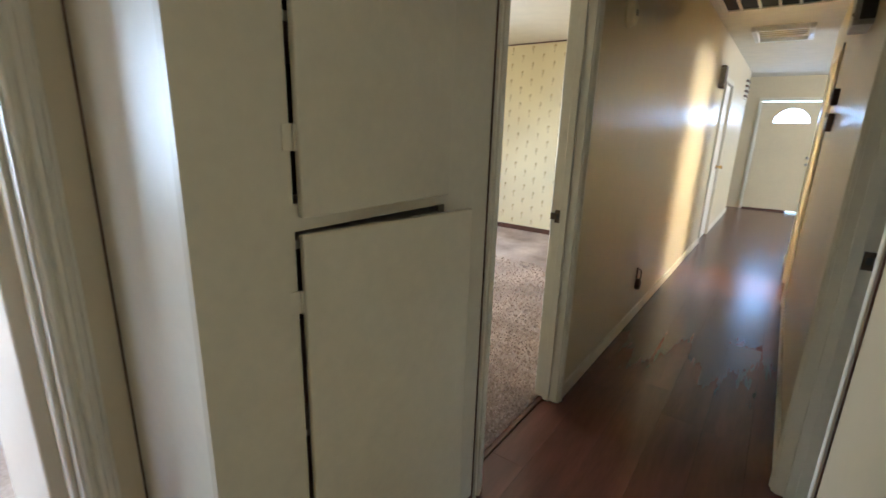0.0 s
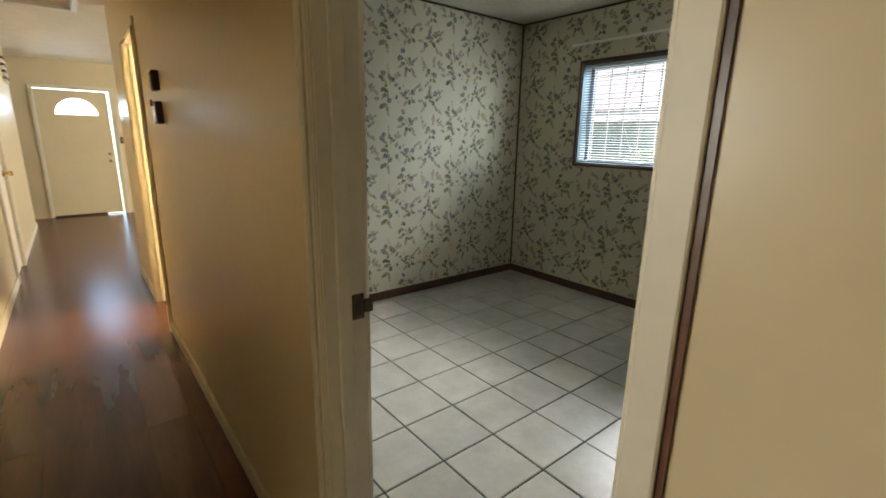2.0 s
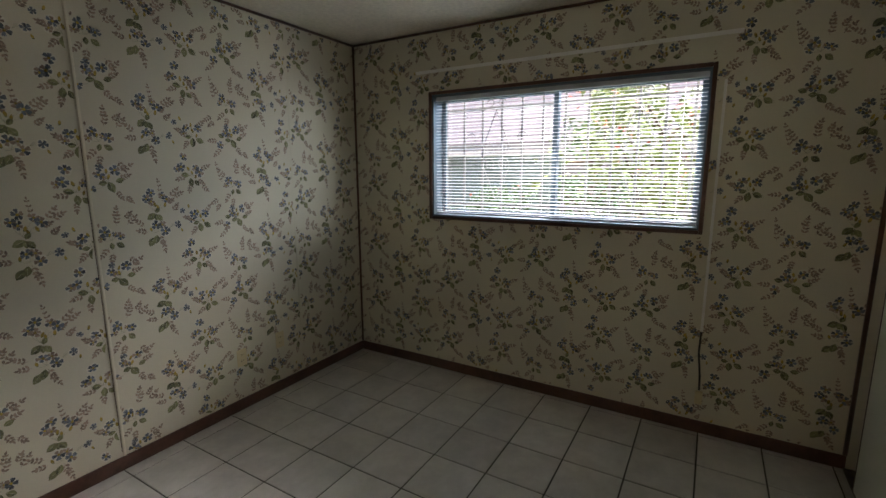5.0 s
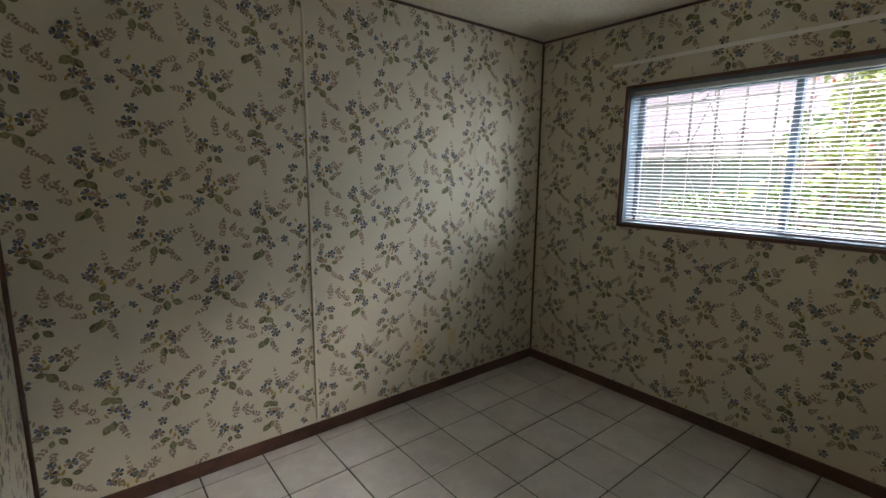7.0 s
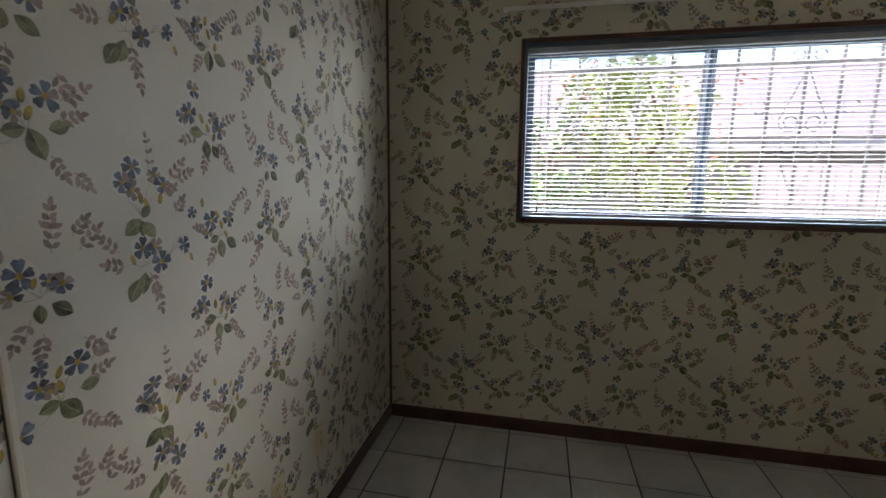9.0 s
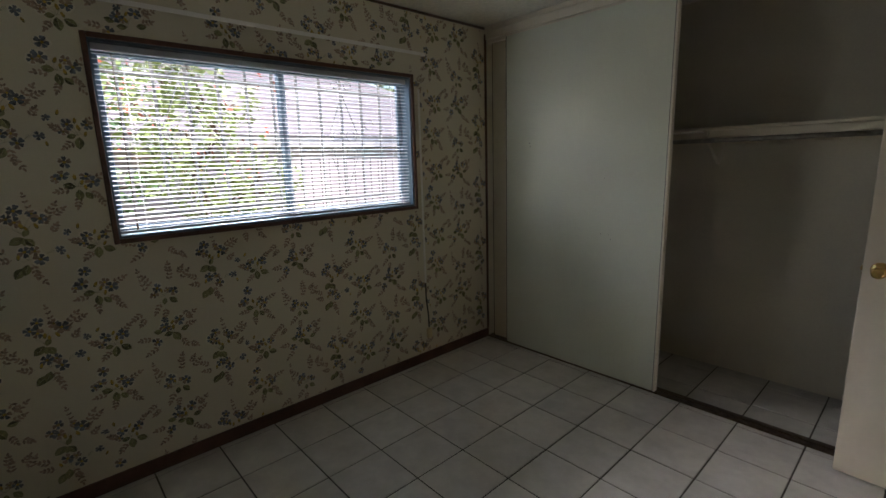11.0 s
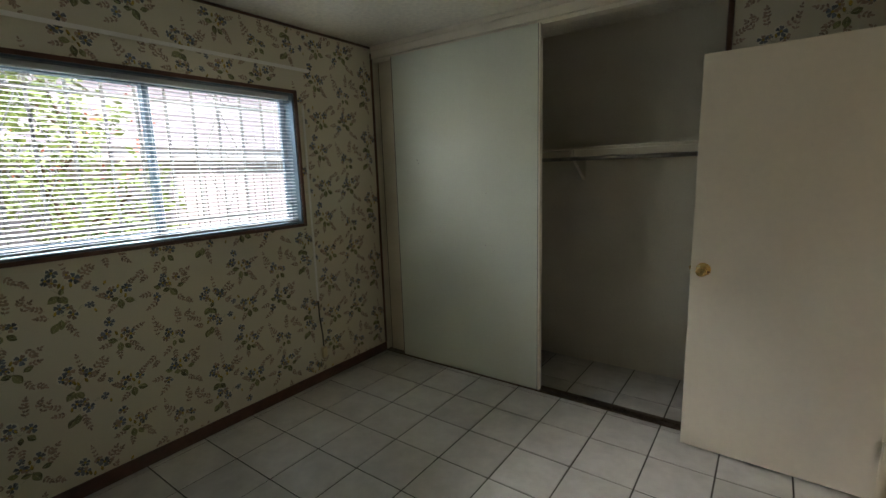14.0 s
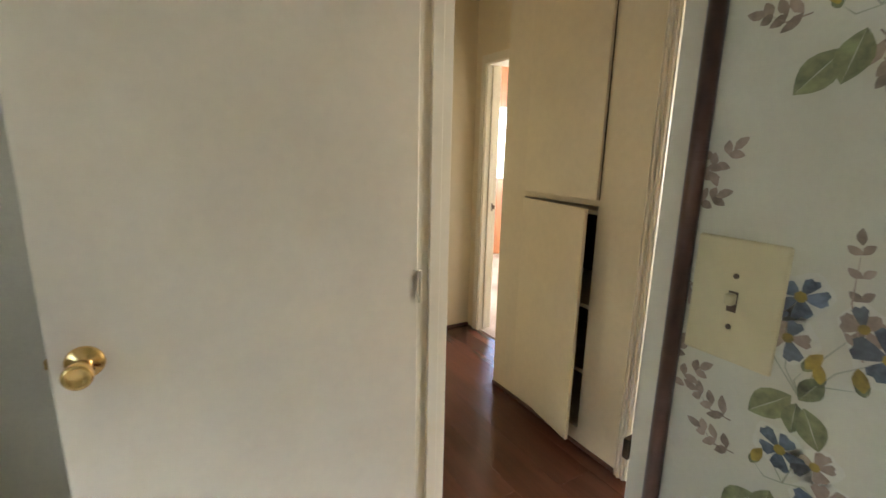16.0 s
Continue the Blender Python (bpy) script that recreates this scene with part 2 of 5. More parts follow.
Y0, Y1 = 1.195, 1.955          # opposite doorway along y
WIN_S, WIN_N, WIN_B, WIN_T = 1.819, 3.571, 1.199, 2.072

# hall shell
wall("wall_hall_east", "y", HE, 0.10, -0.80, 6.40, 0, CEIL, M_HALL, [(D0 - 0.02, D1 + 0.02, 0, 2.06), (4.62, 5.38, 0, 2.06)], "tan glossy painted hallway wall with two doorways")
wall("wall_hall_west", "y", HW - 0.11, 0.11, 1.15, 9.95, 0, CEIL, M_HALL, [(Y0 - 0.02, Y1 + 0.02, 0, 2.06), (6.63, 7.42, 0, 2.06)], "tan glossy painted hallway wall with a doorway")
wall("wall_hall_south", "x", -0.80, 0.10, -1.36, HE, 0, CEIL, M_CREAM, [(-0.955, -0.235, 0, 2.05)], "cream painted wall at the hallway's end")
wall("wall_alcove_west", "y", -1.36, 0.11, -0.70, 0.20, 0, CEIL, M_CREAM, [(-0.57, 0.10, 0, 2.05)], "cream painted wall with a narrow doorway")
wall("wall_entry", "x", 10.83, 0.12, -2.6, 5.2, 0, CEIL, M_CREAM, [(-0.66, 0.335, 0, 2.075)], "cream painted entrance wall round the front door")
wall("wall_entry_west", "x", 9.95, -0.11, -2.6, HW - 0.11, 0, CEIL, M_CREAM, [], "cream painted wall beside the entrance")
wall("wall_entry_end", "y", -2.7, 0.1, 9.84, 10.95, 0, CEIL, M_CREAM, [], "plain cream entrance side wall")
wall("wall_living_south", "x", 6.30, 0.10, HE + 0.10, 5.2, 0, CEIL, M_CREAM, [], "plain cream living room wall")
wall("wall_living_east", "y", 5.2, 0.1, 6.30, 10.95, 0, CEIL, M_CREAM, [(7.3, 9.9, 0.8, 2.2)], "cream living room wall with a wide window opening")
# bathroom behind the second doorway
wall("wall_bath_east", "y", 2.2, 0.1, 4.42, 6.30, 0, CEIL, M_CREAM, [], "plain bathroom wall")
# bedroom with the yellow paper
wall("wall_yellow_north", "x", 5.70, 0.1, -4.6, HW - 0.11, 0, CEIL, M_PAPERY, [], "cream wall with mustard sprig wallpaper")
wall("wall_yellow_west", "y", -4.7, 0.1, 1.15, 5.8, 0, CEIL, M_PAPERY, [(2.7, 4.5, 0.9, 2.1)], "cream papered wall with a window opening")
wall("wall_yellow_south", "x", 1.15, -0.1, -4.6, HW - 0.62, 0, CEIL, M_PAPERY, [], "plain papered wall")
# rear room behind the alcove doorway
wall("wall_rear_south", "x", -2.75, -0.1, -4.8, -1.36, 0, CEIL, M_PANEL, [(-3.6, -2.35, 1.08, 1.98)], "orange wood panelled wall with a window opening")
wall("wall_rear_west", "y", -4.9, 0.1, -2.85, 0.95, 0, CEIL, M_CREAM, [(-1.8, -0.2, 0.9, 2.0)], "plain wall with a window opening")
wall("wall_rear_north", "x", 0.85, 0.1, -4.8, HW - 0.62, 0, CEIL, M_CREAM, [], "plain painted wall")
wall("wall_rear_east", "y", -1.36, 0.1, -2.85, -0.80, 0, CEIL, M_CREAM, [], "plain painted wall")
# bedroom shell
north = wall("wall_north", "x", RN, 0.12, HE + 0.10, RE + 0.16, 0, CEIL, M_CLOSET, [], "cream wall papered with blue and mauve flower sprays")
east = wall("wall_east", "y", RE, 0.16, 0.20, RN, 0, CEIL, M_CLOSET, [(WIN_S, WIN_N, WIN_B, WIN_T)], "flower-papered outer wall with a wide window opening")
south = wall("wall_south", "x", RS - 0.10, 0.10, HE + 0.10, RE, 0, CEIL, M_CLOSET, [(0.93, RE, 0, 2.445)], "flower-papered wall beside a full-height closet opening")
wall("wall_closet_back", "x", 0.26, 0.10, HE + 0.10, RE, 0, CEIL, M_CLOSET, [], "plain plaster closet back wall")

# ceilings
for nm, spec, mt, lb in (
    ("ceiling_bedroom", (HE + 0.05, 0.26, CEIL, RE + 0.16, RN + 0.12, CEIL + 0.12), M_CEIL, "cream popcorn-textured bedroom ceiling"),
    ("ceiling_hall", (-1.36, -0.80, CEIL, HE + 0.05, 6.35, CEIL + 0.12), M_CEILH, "cream hallway ceiling"),
    ("ceiling_living", (-2.7, 6.35, CEIL, 5.3, 10.95, CEIL + 0.12), M_CEILH, "cream living room ceiling"),
    ("ceiling_bath", (HE + 0.05, 4.42, CEIL + 0.002, 2.3, 6.35, CEIL + 0.12), M_CEILH, "plain bathroom ceiling"),
    ("ceiling_yellow_room", (-4.7, 1.05, CEIL, HW - 0.11, 5.8, CEIL + 0.12), M_CEILH, "cream bedroom ceiling"),
    ("ceiling_rear", (-4.9, -2.85, CEIL + 0.002, -1.36, 1.05, CEIL + 0.12), M_CEILH, "plain rear room ceiling"),
):
    tagged(link(nm, boxes(spec), mt), lb, "ceiling", kind="structure")

# floors (bases under the pieces, and carpets)
tile_floor = tagged(link("floor_bedroom", boxes((RW - 0.05, 0.36, -0.06, RE, RN, -0.004)), M_GROUT), "pale glazed square floor tiles with dark grout", "floor", kind="structure")
wood_floor = tagged(link("floor_hall", boxes((-1.25, -0.70, -0.06, RW - 0.05, 6.35, -0.010), (HW - 0.11, 6.35, -0.06, 5.2, 10.95, -0.010), (-2.6, 9.95, -0.06, HW - 0.11, 10.95, -0.010)), M_UNDER), "glossy red-brown laminate plank floor", "floor", kind="structure")
tagged(link("floor_yellow_room", boxes((-4.6, 1.15, -0.06, HW - 0.085, 5.7, 0.004)), M_CARPET), "plush beige-brown bedroom carpet", "floor", kind="structure")
tagged(link("floor_rear", boxes((-4.8, -2.75, -0.06, -1.27, 0.85, 0.004)), M_CARPET), "plush beige-brown carpet", "floor", kind="structure")
tagged(link("floor_bath", boxes((RW - 0.05, 4.42, -0.06, 2.2, 6.30, 0.0)), M_PLANK), "plain bathroom floor", "floor", kind="structure")


# ---- trim, doors and window ----
def casing_strip(bm, axis, at, out, a0, a1, z0, z1):
    """A moulded casing board: a flat with a raised outer bead. It stands on the face 'at', and its front looks along out (+1 or -1)."""
    d1, d2 = 0.010 * out, 0.022 * out
    lo, hi = sorted((at, at + d1))
    l2, h2 = sorted((at, at + d2))
    w = a1 - a0
    spans = [(lo, hi, a0, a1, 0.002)]
    if w > 0.04:
        l3, h3 = sorted((at, at + 0.016 * out))
        spans += [(l2, h2, a0 + w * 0.34, a0 + w * 0.62, 0.005), (l3, h3, a0 + w * 0.02, a0 + w * 0.18, 0.003), (l3, h3, a0 + w * 0.82, a0 + w * 0.98, 0.003)]
    for f0, f1, b0, b1, bv in spans:
        box(bm, *((f0, b0, z0, f1, b1, z1) if axis == "y" else (b0, f0, z0, b1, f1, z1)), bevel=bv)


def doorway(name, axis, f0, f1, a0, a1, top, mat, label, sides=(-1, 1), wide=0.058, stop=0.5, low=None):
    """The lining and casings of a door opening a0..a1 in a wall with faces f0 and f1."""
    root = tagged(new(name), label, "door frame", kind="structure")
    for tag, s0, s1 in (("jamb", a0 - 0.0195, a0), ("jamb", a1, a1 + 0.0195)):
        bm = boxes((f0 - 0.003, s0, 0, f1 + 0.003, s1, top) if axis == "y" else (s0, f0 - 0.003, 0, s1, f1 + 0.003, top))
        part(tag, bm, mat, root)
    t = (f0 - 0.003, a0 - 0.0195, top, f1 + 0.003, a1 + 0.0195, top + 0.0195)
    part("head", boxes(t if axis == "y" else (t[1], t[0], t[2], t[4], t[3], t[5])), mat, root)
    m = f0 + (f1 - f0) * stop
    for s0, s1 in ((a0, a0 + 0.011), (a1 - 0.011, a1)):
        part("door_stop", boxes((m - 0.017, s0, 0, m + 0.017, s1, top) if axis == "y" else (s0, m - 0.017, 0, s1, m + 0.017, top), bevel=0.002), mat, root)
    for sd in sides:
        f = f0 if sd < 0 else f1
        for s0, s1 in ((a0 - 0.006 - (low or wide), a0 - 0.006), (a1 + 0.006, a1 + 0.006 + wide)):
            bm = bmesh.new()
            casing_strip(bm, axis, f, sd, s0, s1, 0, top + 0.006)
            part("casing", bm, mat, root)
        bm = bmesh.new()
        lo, hi = sorted((f, f + 0.014 * sd))
        c = (lo, a0 - 0.006 - (low or wide), top + 0.0065, hi, a1 + 0.006 + wide, top + 0.0065 + wide)
        box(bm, *(c if axis == "y" else (c[1], c[0], c[2], c[4], c[3], c[5])), bevel=0.003)
        part("casing_head", bm, mat, root)
    return root


door_1 = doorway("door_1", "y", HE, HE + 0.10, D0, D1, 2.045, M_TRIMW, "white painted bedroom door frame", sides=(-1,), stop=0.45, low=0.036)
door_2 = doorway("door_2", "y", HW - 0.11, HW, Y0, Y1, 2.045, M_TRIMW, "cream painted door frame with worn edges", sides=(-1, 1), wide=0.05)
door_3 = doorway("door_3", "y", HE, HE + 0.10, 4.64, 5.36, 2.045, M_TRIMW, "painted bathroom door frame", sides=(-1, 1), wide=0.05)
door_4 = doorway("door_4", "y", -1.36, -1.25, -0.55, 0.08, 2.03, M_TRIMW, "white painted narrow door frame", sides=(-1, 1), wide=0.06)
door_5 = doorway("door_5", "x", -0.80, -0.70, -0.935, -0.255, 2.03, M_TRIMW, "cream painted door frame at the hall's end", sides=(1,), wide=0.045)
door_6 = doorway("door_6", "y", HW - 0.11, HW, 6.65, 7.40, 2.045, M_TRIMW, "white painted closet door frame", sides=(1,), wide=0.055)


def knob(parent, m, mat=M_BRASS):
    bm = bmesh.new()
    lathe(bm, [(0.034, 0.0), (0.034, 0.003), (0.030, 0.007), (0.014, 0.011), (0.0115, 0.016), (0.0115, 0.032), (0.019, 0.037), (0.0225, 0.042), (0.0255, 0.070), (0.0245, 0.074), (0.018, 0.0765), (0.016, 0.0745), (0.004, 0.074)], m, 24)
    return part("door_knob", bm, mat, parent, "polished brass door knob", smooth=True)


# bedroom door, swung open against the closet side
W = 0.784
door = thing("bedroom_door", RW + 0.005, 1.212, 0.0, "plain white flush door standing wide open with a brass knob", "door", rz=-2.2)
part("leaf", boxes((0.0, 0.0, 0.014, W, 0.035, 2.04), bevel=0.003, seg=2), M_DOORW, door)
knob(door, pose(W - 0.058, 0.035, 0.997, -90, 0, 0))
knob(door, pose(W - 0.058, 0.0, 0.997, 90, 0, 0))
part("latch_plate", boxes((W, 0.006, 0.967, W + 0.0015, 0.029, 1.027)), M_BRASS, door)
part("latch_bolt", boxes((W + 0.001, 0.011, 0.987, W + 0.009, 0.024, 1.007), bevel=0.002), M_BRASS, door)
for hz in (0.22, 1.02, 1.80):
    bm = boxes((-0.006, 0.0355, hz, 0.0, 0.037, hz + 0.09))
    tube(bm, [(-0.004, 0.040, hz), (-0.004, 0.040, hz + 0.09)], 0.005, 10)
    part("hinge", bm, M_TRIMW, door)


def strike(parent, x, y, z, face, lip=-1):
    """A strike plate on a jamb, with its lip bent round the edge."""
    bm = boxes((x - 0.016, min(y, y + 0.0025 * face), z - 0.032, x + 0.016, max(y, y + 0.0025 * face), z + 0.032), bevel=0.001)
    a, b = sorted((x + lip * 0.014, x + lip * 0.036))
    box(bm, a, min(y, y + 0.010 * face), z - 0.016, b, max(y, y + 0.004 * face), z + 0.016, bevel=0.001)
    part("strike_plate", bm, M_BRONZE, parent, "tarnished bronze strike plate")
    part("strike_hole", boxes((x - 0.007, min(y + 0.002 * face, y + 0.0035 * face), z - 0.013, x + 0.009, max(y + 0.002 * face, y + 0.0035 * face), z + 0.013)), M_DARK, parent)


strike(door_1, HE + 0.082, D1, 1.005, -1, 1)
strike(door_2, HW - 0.085, Y1, 1.0, -1)
strike(door_4, -1.325, -0.55, 1.0, 1)

part("casing", boxes((RW - 0.006, D1 - 0.001, 0.0, RW + 0.007, D1 + 0.0285, 2.075), bevel=0.002), M_TRIMW, door_1, "flat white casing strip")
part("casing", boxes((RW - 0.006, D0 - 0.045, 0.0, RW + 0.007, D0 + 0.001, 2.075), bevel=0.002), M_TRIMW, door_1, "flat white casing strip")
part("casing_head", boxes((RW - 0.006, D0 - 0.045, 2.0755, RW + 0.007, D1 + 0.0285, 2.115), bevel=0.002), M_TRIMW, door_1, "flat white casing strip")
part("caulk_line", boxes((HE - 0.004, D0 - 0.0500, 0.0, HE + 0.001, D0 - 0.0425, 2.11)), M_WOODTRIM, door_1, "dark open joint beside the casing")
part("caulk_line", boxes((HW - 0.001, Y0 - 0.0615, 0.0, HW + 0.004, Y0 - 0.0565, 2.10)), M_WOODTRIM, door_2, "dark open joint beside the casing")

# dark stained trims of the bedroom
trim = tagged(new("trim_bedroom"), "dark stained wooden trims in the bedroom corners", "trim", kind="structure")


def round_trim(a, b, r=0.011):
    bm = bmesh.new()
    tube(bm, [a, b], r, 10)
    part("trim_rod", bm, M_WOODTRIM, trim, smooth=True)


round_trim((RE - 0.006, RN - 0.006, 0.08), (RE - 0.006, RN - 0.006, CEIL - 0.01))
round_trim((RE - 0.006, RS + 0.006, 0.08), (RE - 0.006, RS + 0.006, CEIL - 0.05))
round_trim((RW + 0.006, RN - 0.006, 0.08), (RW + 0.006, RN - 0.006, CEIL - 0.01))
round_trim((RW + 0.008, D1 + 0.040, 0.0), (RW + 0.008, D1 + 0.040, CEIL - 0.01), 0.0105)
round_trim((0.915, RS + 0.006, 0.0), (0.915, RS + 0.006, CEIL - 0.01), 0.014)
for a, b in (((RW, RN - 0.007, CEIL - 0.008), (RE, RN - 0.007, CEIL - 0.008)), ((RE - 0.007, RS, CEIL - 0.008), (RE - 0.007, RN, CEIL - 0.008)), ((RW + 0.007, RS, CEIL - 0.008), (RW + 0.007, RN, CEIL - 0.008)), ((RW, RS + 0.007, CEIL - 0.008), (0.92, RS + 0.007, CEIL - 0.008))):
    round_trim(a, b, 0.009)


def skirting(name, runs, mat, label, h=0.075, t=0.012):
    root = tagged(new(name), label, "baseboard", kind="structure")
    for x0, y0, x1, y1 in runs:
        part("board", boxes((min(x0, x1), min(y0, y1), 0.0, max(x0, x1), max(y0, y1), h), bevel=0.003), mat, root)
    return root


skirting("baseboard_bedroom", [(RW, RN - 0.013, RE, RN), (RE - 0.013, RS, RE, RN - 0.0135), (RW, D1 + 0.045, RW + 0.013, RN - 0.0135), (RW, RS, 0.90, RS + 0.013)], M_WOODTRIM, "dark stained wooden baseboard")
skirting("baseboard_hall", [(HW, Y1 + 0.066, HW + 0.013, 6.585), (HW, 7.47, HW + 0.013, 9.95), (HE - 0.013, D1 + 0.066, HE, 4.58), (HE - 0.013, 5.42, HE, 6.40)], M_TRIMW, "cream painted hallway baseboard", 0.085)
skirting("baseboard_end", [(-0.885, -0.70, -0.86 + 0.0, -0.69), (-1.25, -0.70, -0.985, -0.69), (-1.25, 0.188, HW, 0.20), (HW, 0.20, HW + 0.010, 1.13)], M_WOODTRIM, "low dark wooden shoe moulding", 0.022)
skirting("baseboard_yellow_room", [(-4.6, 5.685, HW - 0.11, 5.70)], M_WOODTRIM, "brown wooden baseboard", 0.07)

# the wallpaper sheets with their seams
def sheet(parent, x0, y0, z0, x1, y1, z1):
    part("paper_panel", boxes((x0, y0, z0, x1, y1, z1)), M_PAPER, parent)


SEAMS = (RW, 1.446, 2.657, RE)
for s0, s1 in zip(SEAMS, SEAMS[1:]):
    sheet(north, s0 + 0.0015, RN - 0.004, 0.0, s1 - 0.0015, RN, CEIL)
part("seam_strip", boxes((SEAMS[1] - 0.007, RN - 0.012, 0.075, SEAMS[1] + 0.007, RN - 0.003, CEIL - 0.012), bevel=0.003), M_TRIMW, north, "narrow cream batten over the paper seam")
# Shadow on the batten's left side, laid on as a thin dark strip.
part("seam_shade", boxes((SEAMS[1] - 0.0092, RN - 0.0065, 0.10, SEAMS[1] - 0.0075, RN - 0.003, 1.70)), M_BROWNP, north, "dark line for the shadow beside the batten")
part("seam_strip", boxes((SEAMS[2] - 0.003, RN - 0.0065, 0.075, SEAMS[2] + 0.003, RN - 0.003, CEIL - 0.012), bevel=0.001), M_PAPER, north, "thin raised paper seam")
for y0, y1, z0, z1 in ((RS, WIN_S, 0, CEIL), (WIN_N, RN - 0.004, 0, CEIL), (WIN_S, WIN_N, 0, WIN_B), (WIN_S, WIN_N, WIN_T, CEIL)):
    sheet(east, RE - 0.004, y0, z0, RE, y1, z1)
sheet(south, RW, RS, 0, 0.905, RS + 0.004, CEIL)
west = wall("wall_west", "y", HE + 0.101, RW - HE - 0.101 - 0.004, RS, RN, 0, CEIL, M_CLOSET, [(D0 - 0.02, D1 + 0.02, 0, 2.066)], "flower-papered wall with the doorway to the hall")
for y0, y1, z0, z1 in ((D1 + 0.02, RN - 0.004, 0, CEIL), (RS + 0.004, D0 - 0.02, 0, CEIL), (D0 - 0.02, D1 + 0.02, 2.066, CEIL)):
    sheet(west, RW - 0.004, y0, z0, RW, y1, z1)

# window
wx = RE
window = tagged(new("window_1"), "wide sliding aluminium window in a dark wooden frame", "window", kind="structure")
for n, s in (("frame_board", (wx - 0.016, WIN_S - 0.020, WIN_B - 0.020, wx + 0.001, WIN_S + 0.002, WIN_T + 0.020)), ("frame_board", (wx - 0.016, WIN_N - 0.002, WIN_B - 0.020, wx + 0.001, WIN_N + 0.020, WIN_T + 0.020)),
             ("frame_board", (wx - 0.016, WIN_S + 0.0025, WIN_T - 0.002, wx + 0.001, WIN_N - 0.0025, WIN_T + 0.020)), ("frame_board", (wx - 0.016, WIN_S + 0.0025, WIN_B - 0.020, wx + 0.001, WIN_N - 0.0025, WIN_B + 0.002))):
    part(n, boxes(s, bevel=0.003), M_WOODTRIM, window, "dark stained window trim")
for s in ((wx + 0.0015, WIN_S, WIN_B, wx + 0.16, WIN_S + 0.012, WIN_T), (wx + 0.0015, WIN_N - 0.012, WIN_B, wx + 0.16, WIN_N, WIN_T), (wx + 0.0015, WIN_S + 0.0125, WIN_T - 0.012, wx + 0.16, WIN_N - 0.0125, WIN_T), (wx + 0.0015, WIN_S + 0.0125, WIN_B, wx + 0.16, WIN_N - 0.0125, WIN_B + 0.012)):
    part("reveal_board", boxes(s), M_ALU, window)
MUL = 2.685
def sash(y0, y1, x):
    z0, z1, w = WIN_B + 0.013, WIN_T - 0.013, 0.034
    bm = boxes((x, y0, z0, x + 0.022, y0 + w, z1), (x, y1 - w, z0, x + 0.022, y1, z1), (x, y0 + w, z0, x + 0.022, y1 - w, z0 + w), (x, y0 + w, z1 - w, x + 0.022, y1 - w, z1), bevel=0.002)
    s = part("sash", bm, M_ALU, window, "grey aluminium sliding sash tinted blue for sky glare")
    g = part("pane", boxes((x + 0.008, y0 + w, z0 + w, x + 0.012, y1 - w, z1 - w)), M_GLASS, s)
    g.visible_shadow = False
sash(WIN_S + 0.013, MUL + 0.017, wx + 0.095)
sash(MUL - 0.017, WIN_N - 0.013, wx + 0.122)

# venetian blind in the recess
blind = thing("venetian_blind", wx + 0.045, (WIN_S + WIN_N) / 2, WIN_B, "white open venetian blind hanging in the window recess", "blind")
hw = (WIN_N - WIN_S) / 2 - 0.016
part("head_rail", boxes((-0.014, -hw, WIN_T - WIN_B - 0.042, 0.014, hw, WIN_T - WIN_B - 0.014), bevel=0.002), M_SLAT, blind)
part("bottom_rail", boxes((-0.011, -hw, 0.020, 0.011, hw, 0.032), bevel=0.003), M_SLAT, blind)
sm = bmesh.new()
prof = [(-0.0125, -0.0012), (-0.006, 0.0006), (0.0, 0.0012), (0.006, 0.0006), (0.0125, -0.0012)]
top = [[sm.verts.new((px, yy, pz + dz)) for px, pz in prof] for yy in (-hw, hw) for dz in (0.0, -0.0005)]
for k in range(4):
    sm.faces.new((top[0][k], top[0][k + 1], top[2][k + 1], top[2][k]))
    sm.faces.new((top[1][k + 1], top[1][k], top[3][k], top[3][k + 1]))
slat_me = bpy.data.meshes.new("slat")
sm.to_mesh(slat_me)
sm.free()
slat_me.materials.append(M_SLAT)
nsl = 36
for i in range(nsl):
    s = new("slat", slat_me)
    s.parent = blind
    z = 0.045 + (WIN_T - WIN_B - 0.10) * i / (nsl - 1)
    s.matrix_local = pose(random.uniform(-0.0006, 0.0006), 0, z + random.uniform(-0.0006, 0.0006), 0, -6 + random.uniform(-1.5, 1.5), 0)
for yy in (-hw + 0.11, 0.0, hw - 0.11):
    for xx in (-0.0135, 0.0135):
        bm = bmesh.new()
        tube(bm, [(xx, yy, 0.03), (xx, yy, WIN_T - WIN_B - 0.04)], 0.0007, 5)
        part("ladder_cord", bm, M_WHITEP, blind)
bm = bmesh.new()
tube(bm, [(-0.018, hw - 0.07, WIN_T - WIN_B - 0.05), (-0.019, hw - 0.068, 0.06)], 0.0016, 6)
part("pull_cord", bm, M_BROWNP, blind)
part("cord_tassel", lathe(bmesh.new(), [(0.002, 0.03), (0.006, 0.0), (0.005, -0.006)], pose(-0.019, hw - 0.068, 0.04), 10), M_BROWNP, blind)

# curtain rail above the window
rail = thing("curtain_rail", RE - 0.004, 1.70, 2.215, "thin white metal curtain rail above the window", "curtain rail")
part("bar", boxes((-0.030, 0.0, 0.0, -0.026, 1.985, 0.022), bevel=0.0015), M_WHITEP, rail)
for yy in (0.0, 0.98, 1.965):
    part("bracket", boxes((-0.026, yy, 0.004, 0.0, yy + 0.02, 0.018), bevel=0.0015), M_WHITEP, rail)

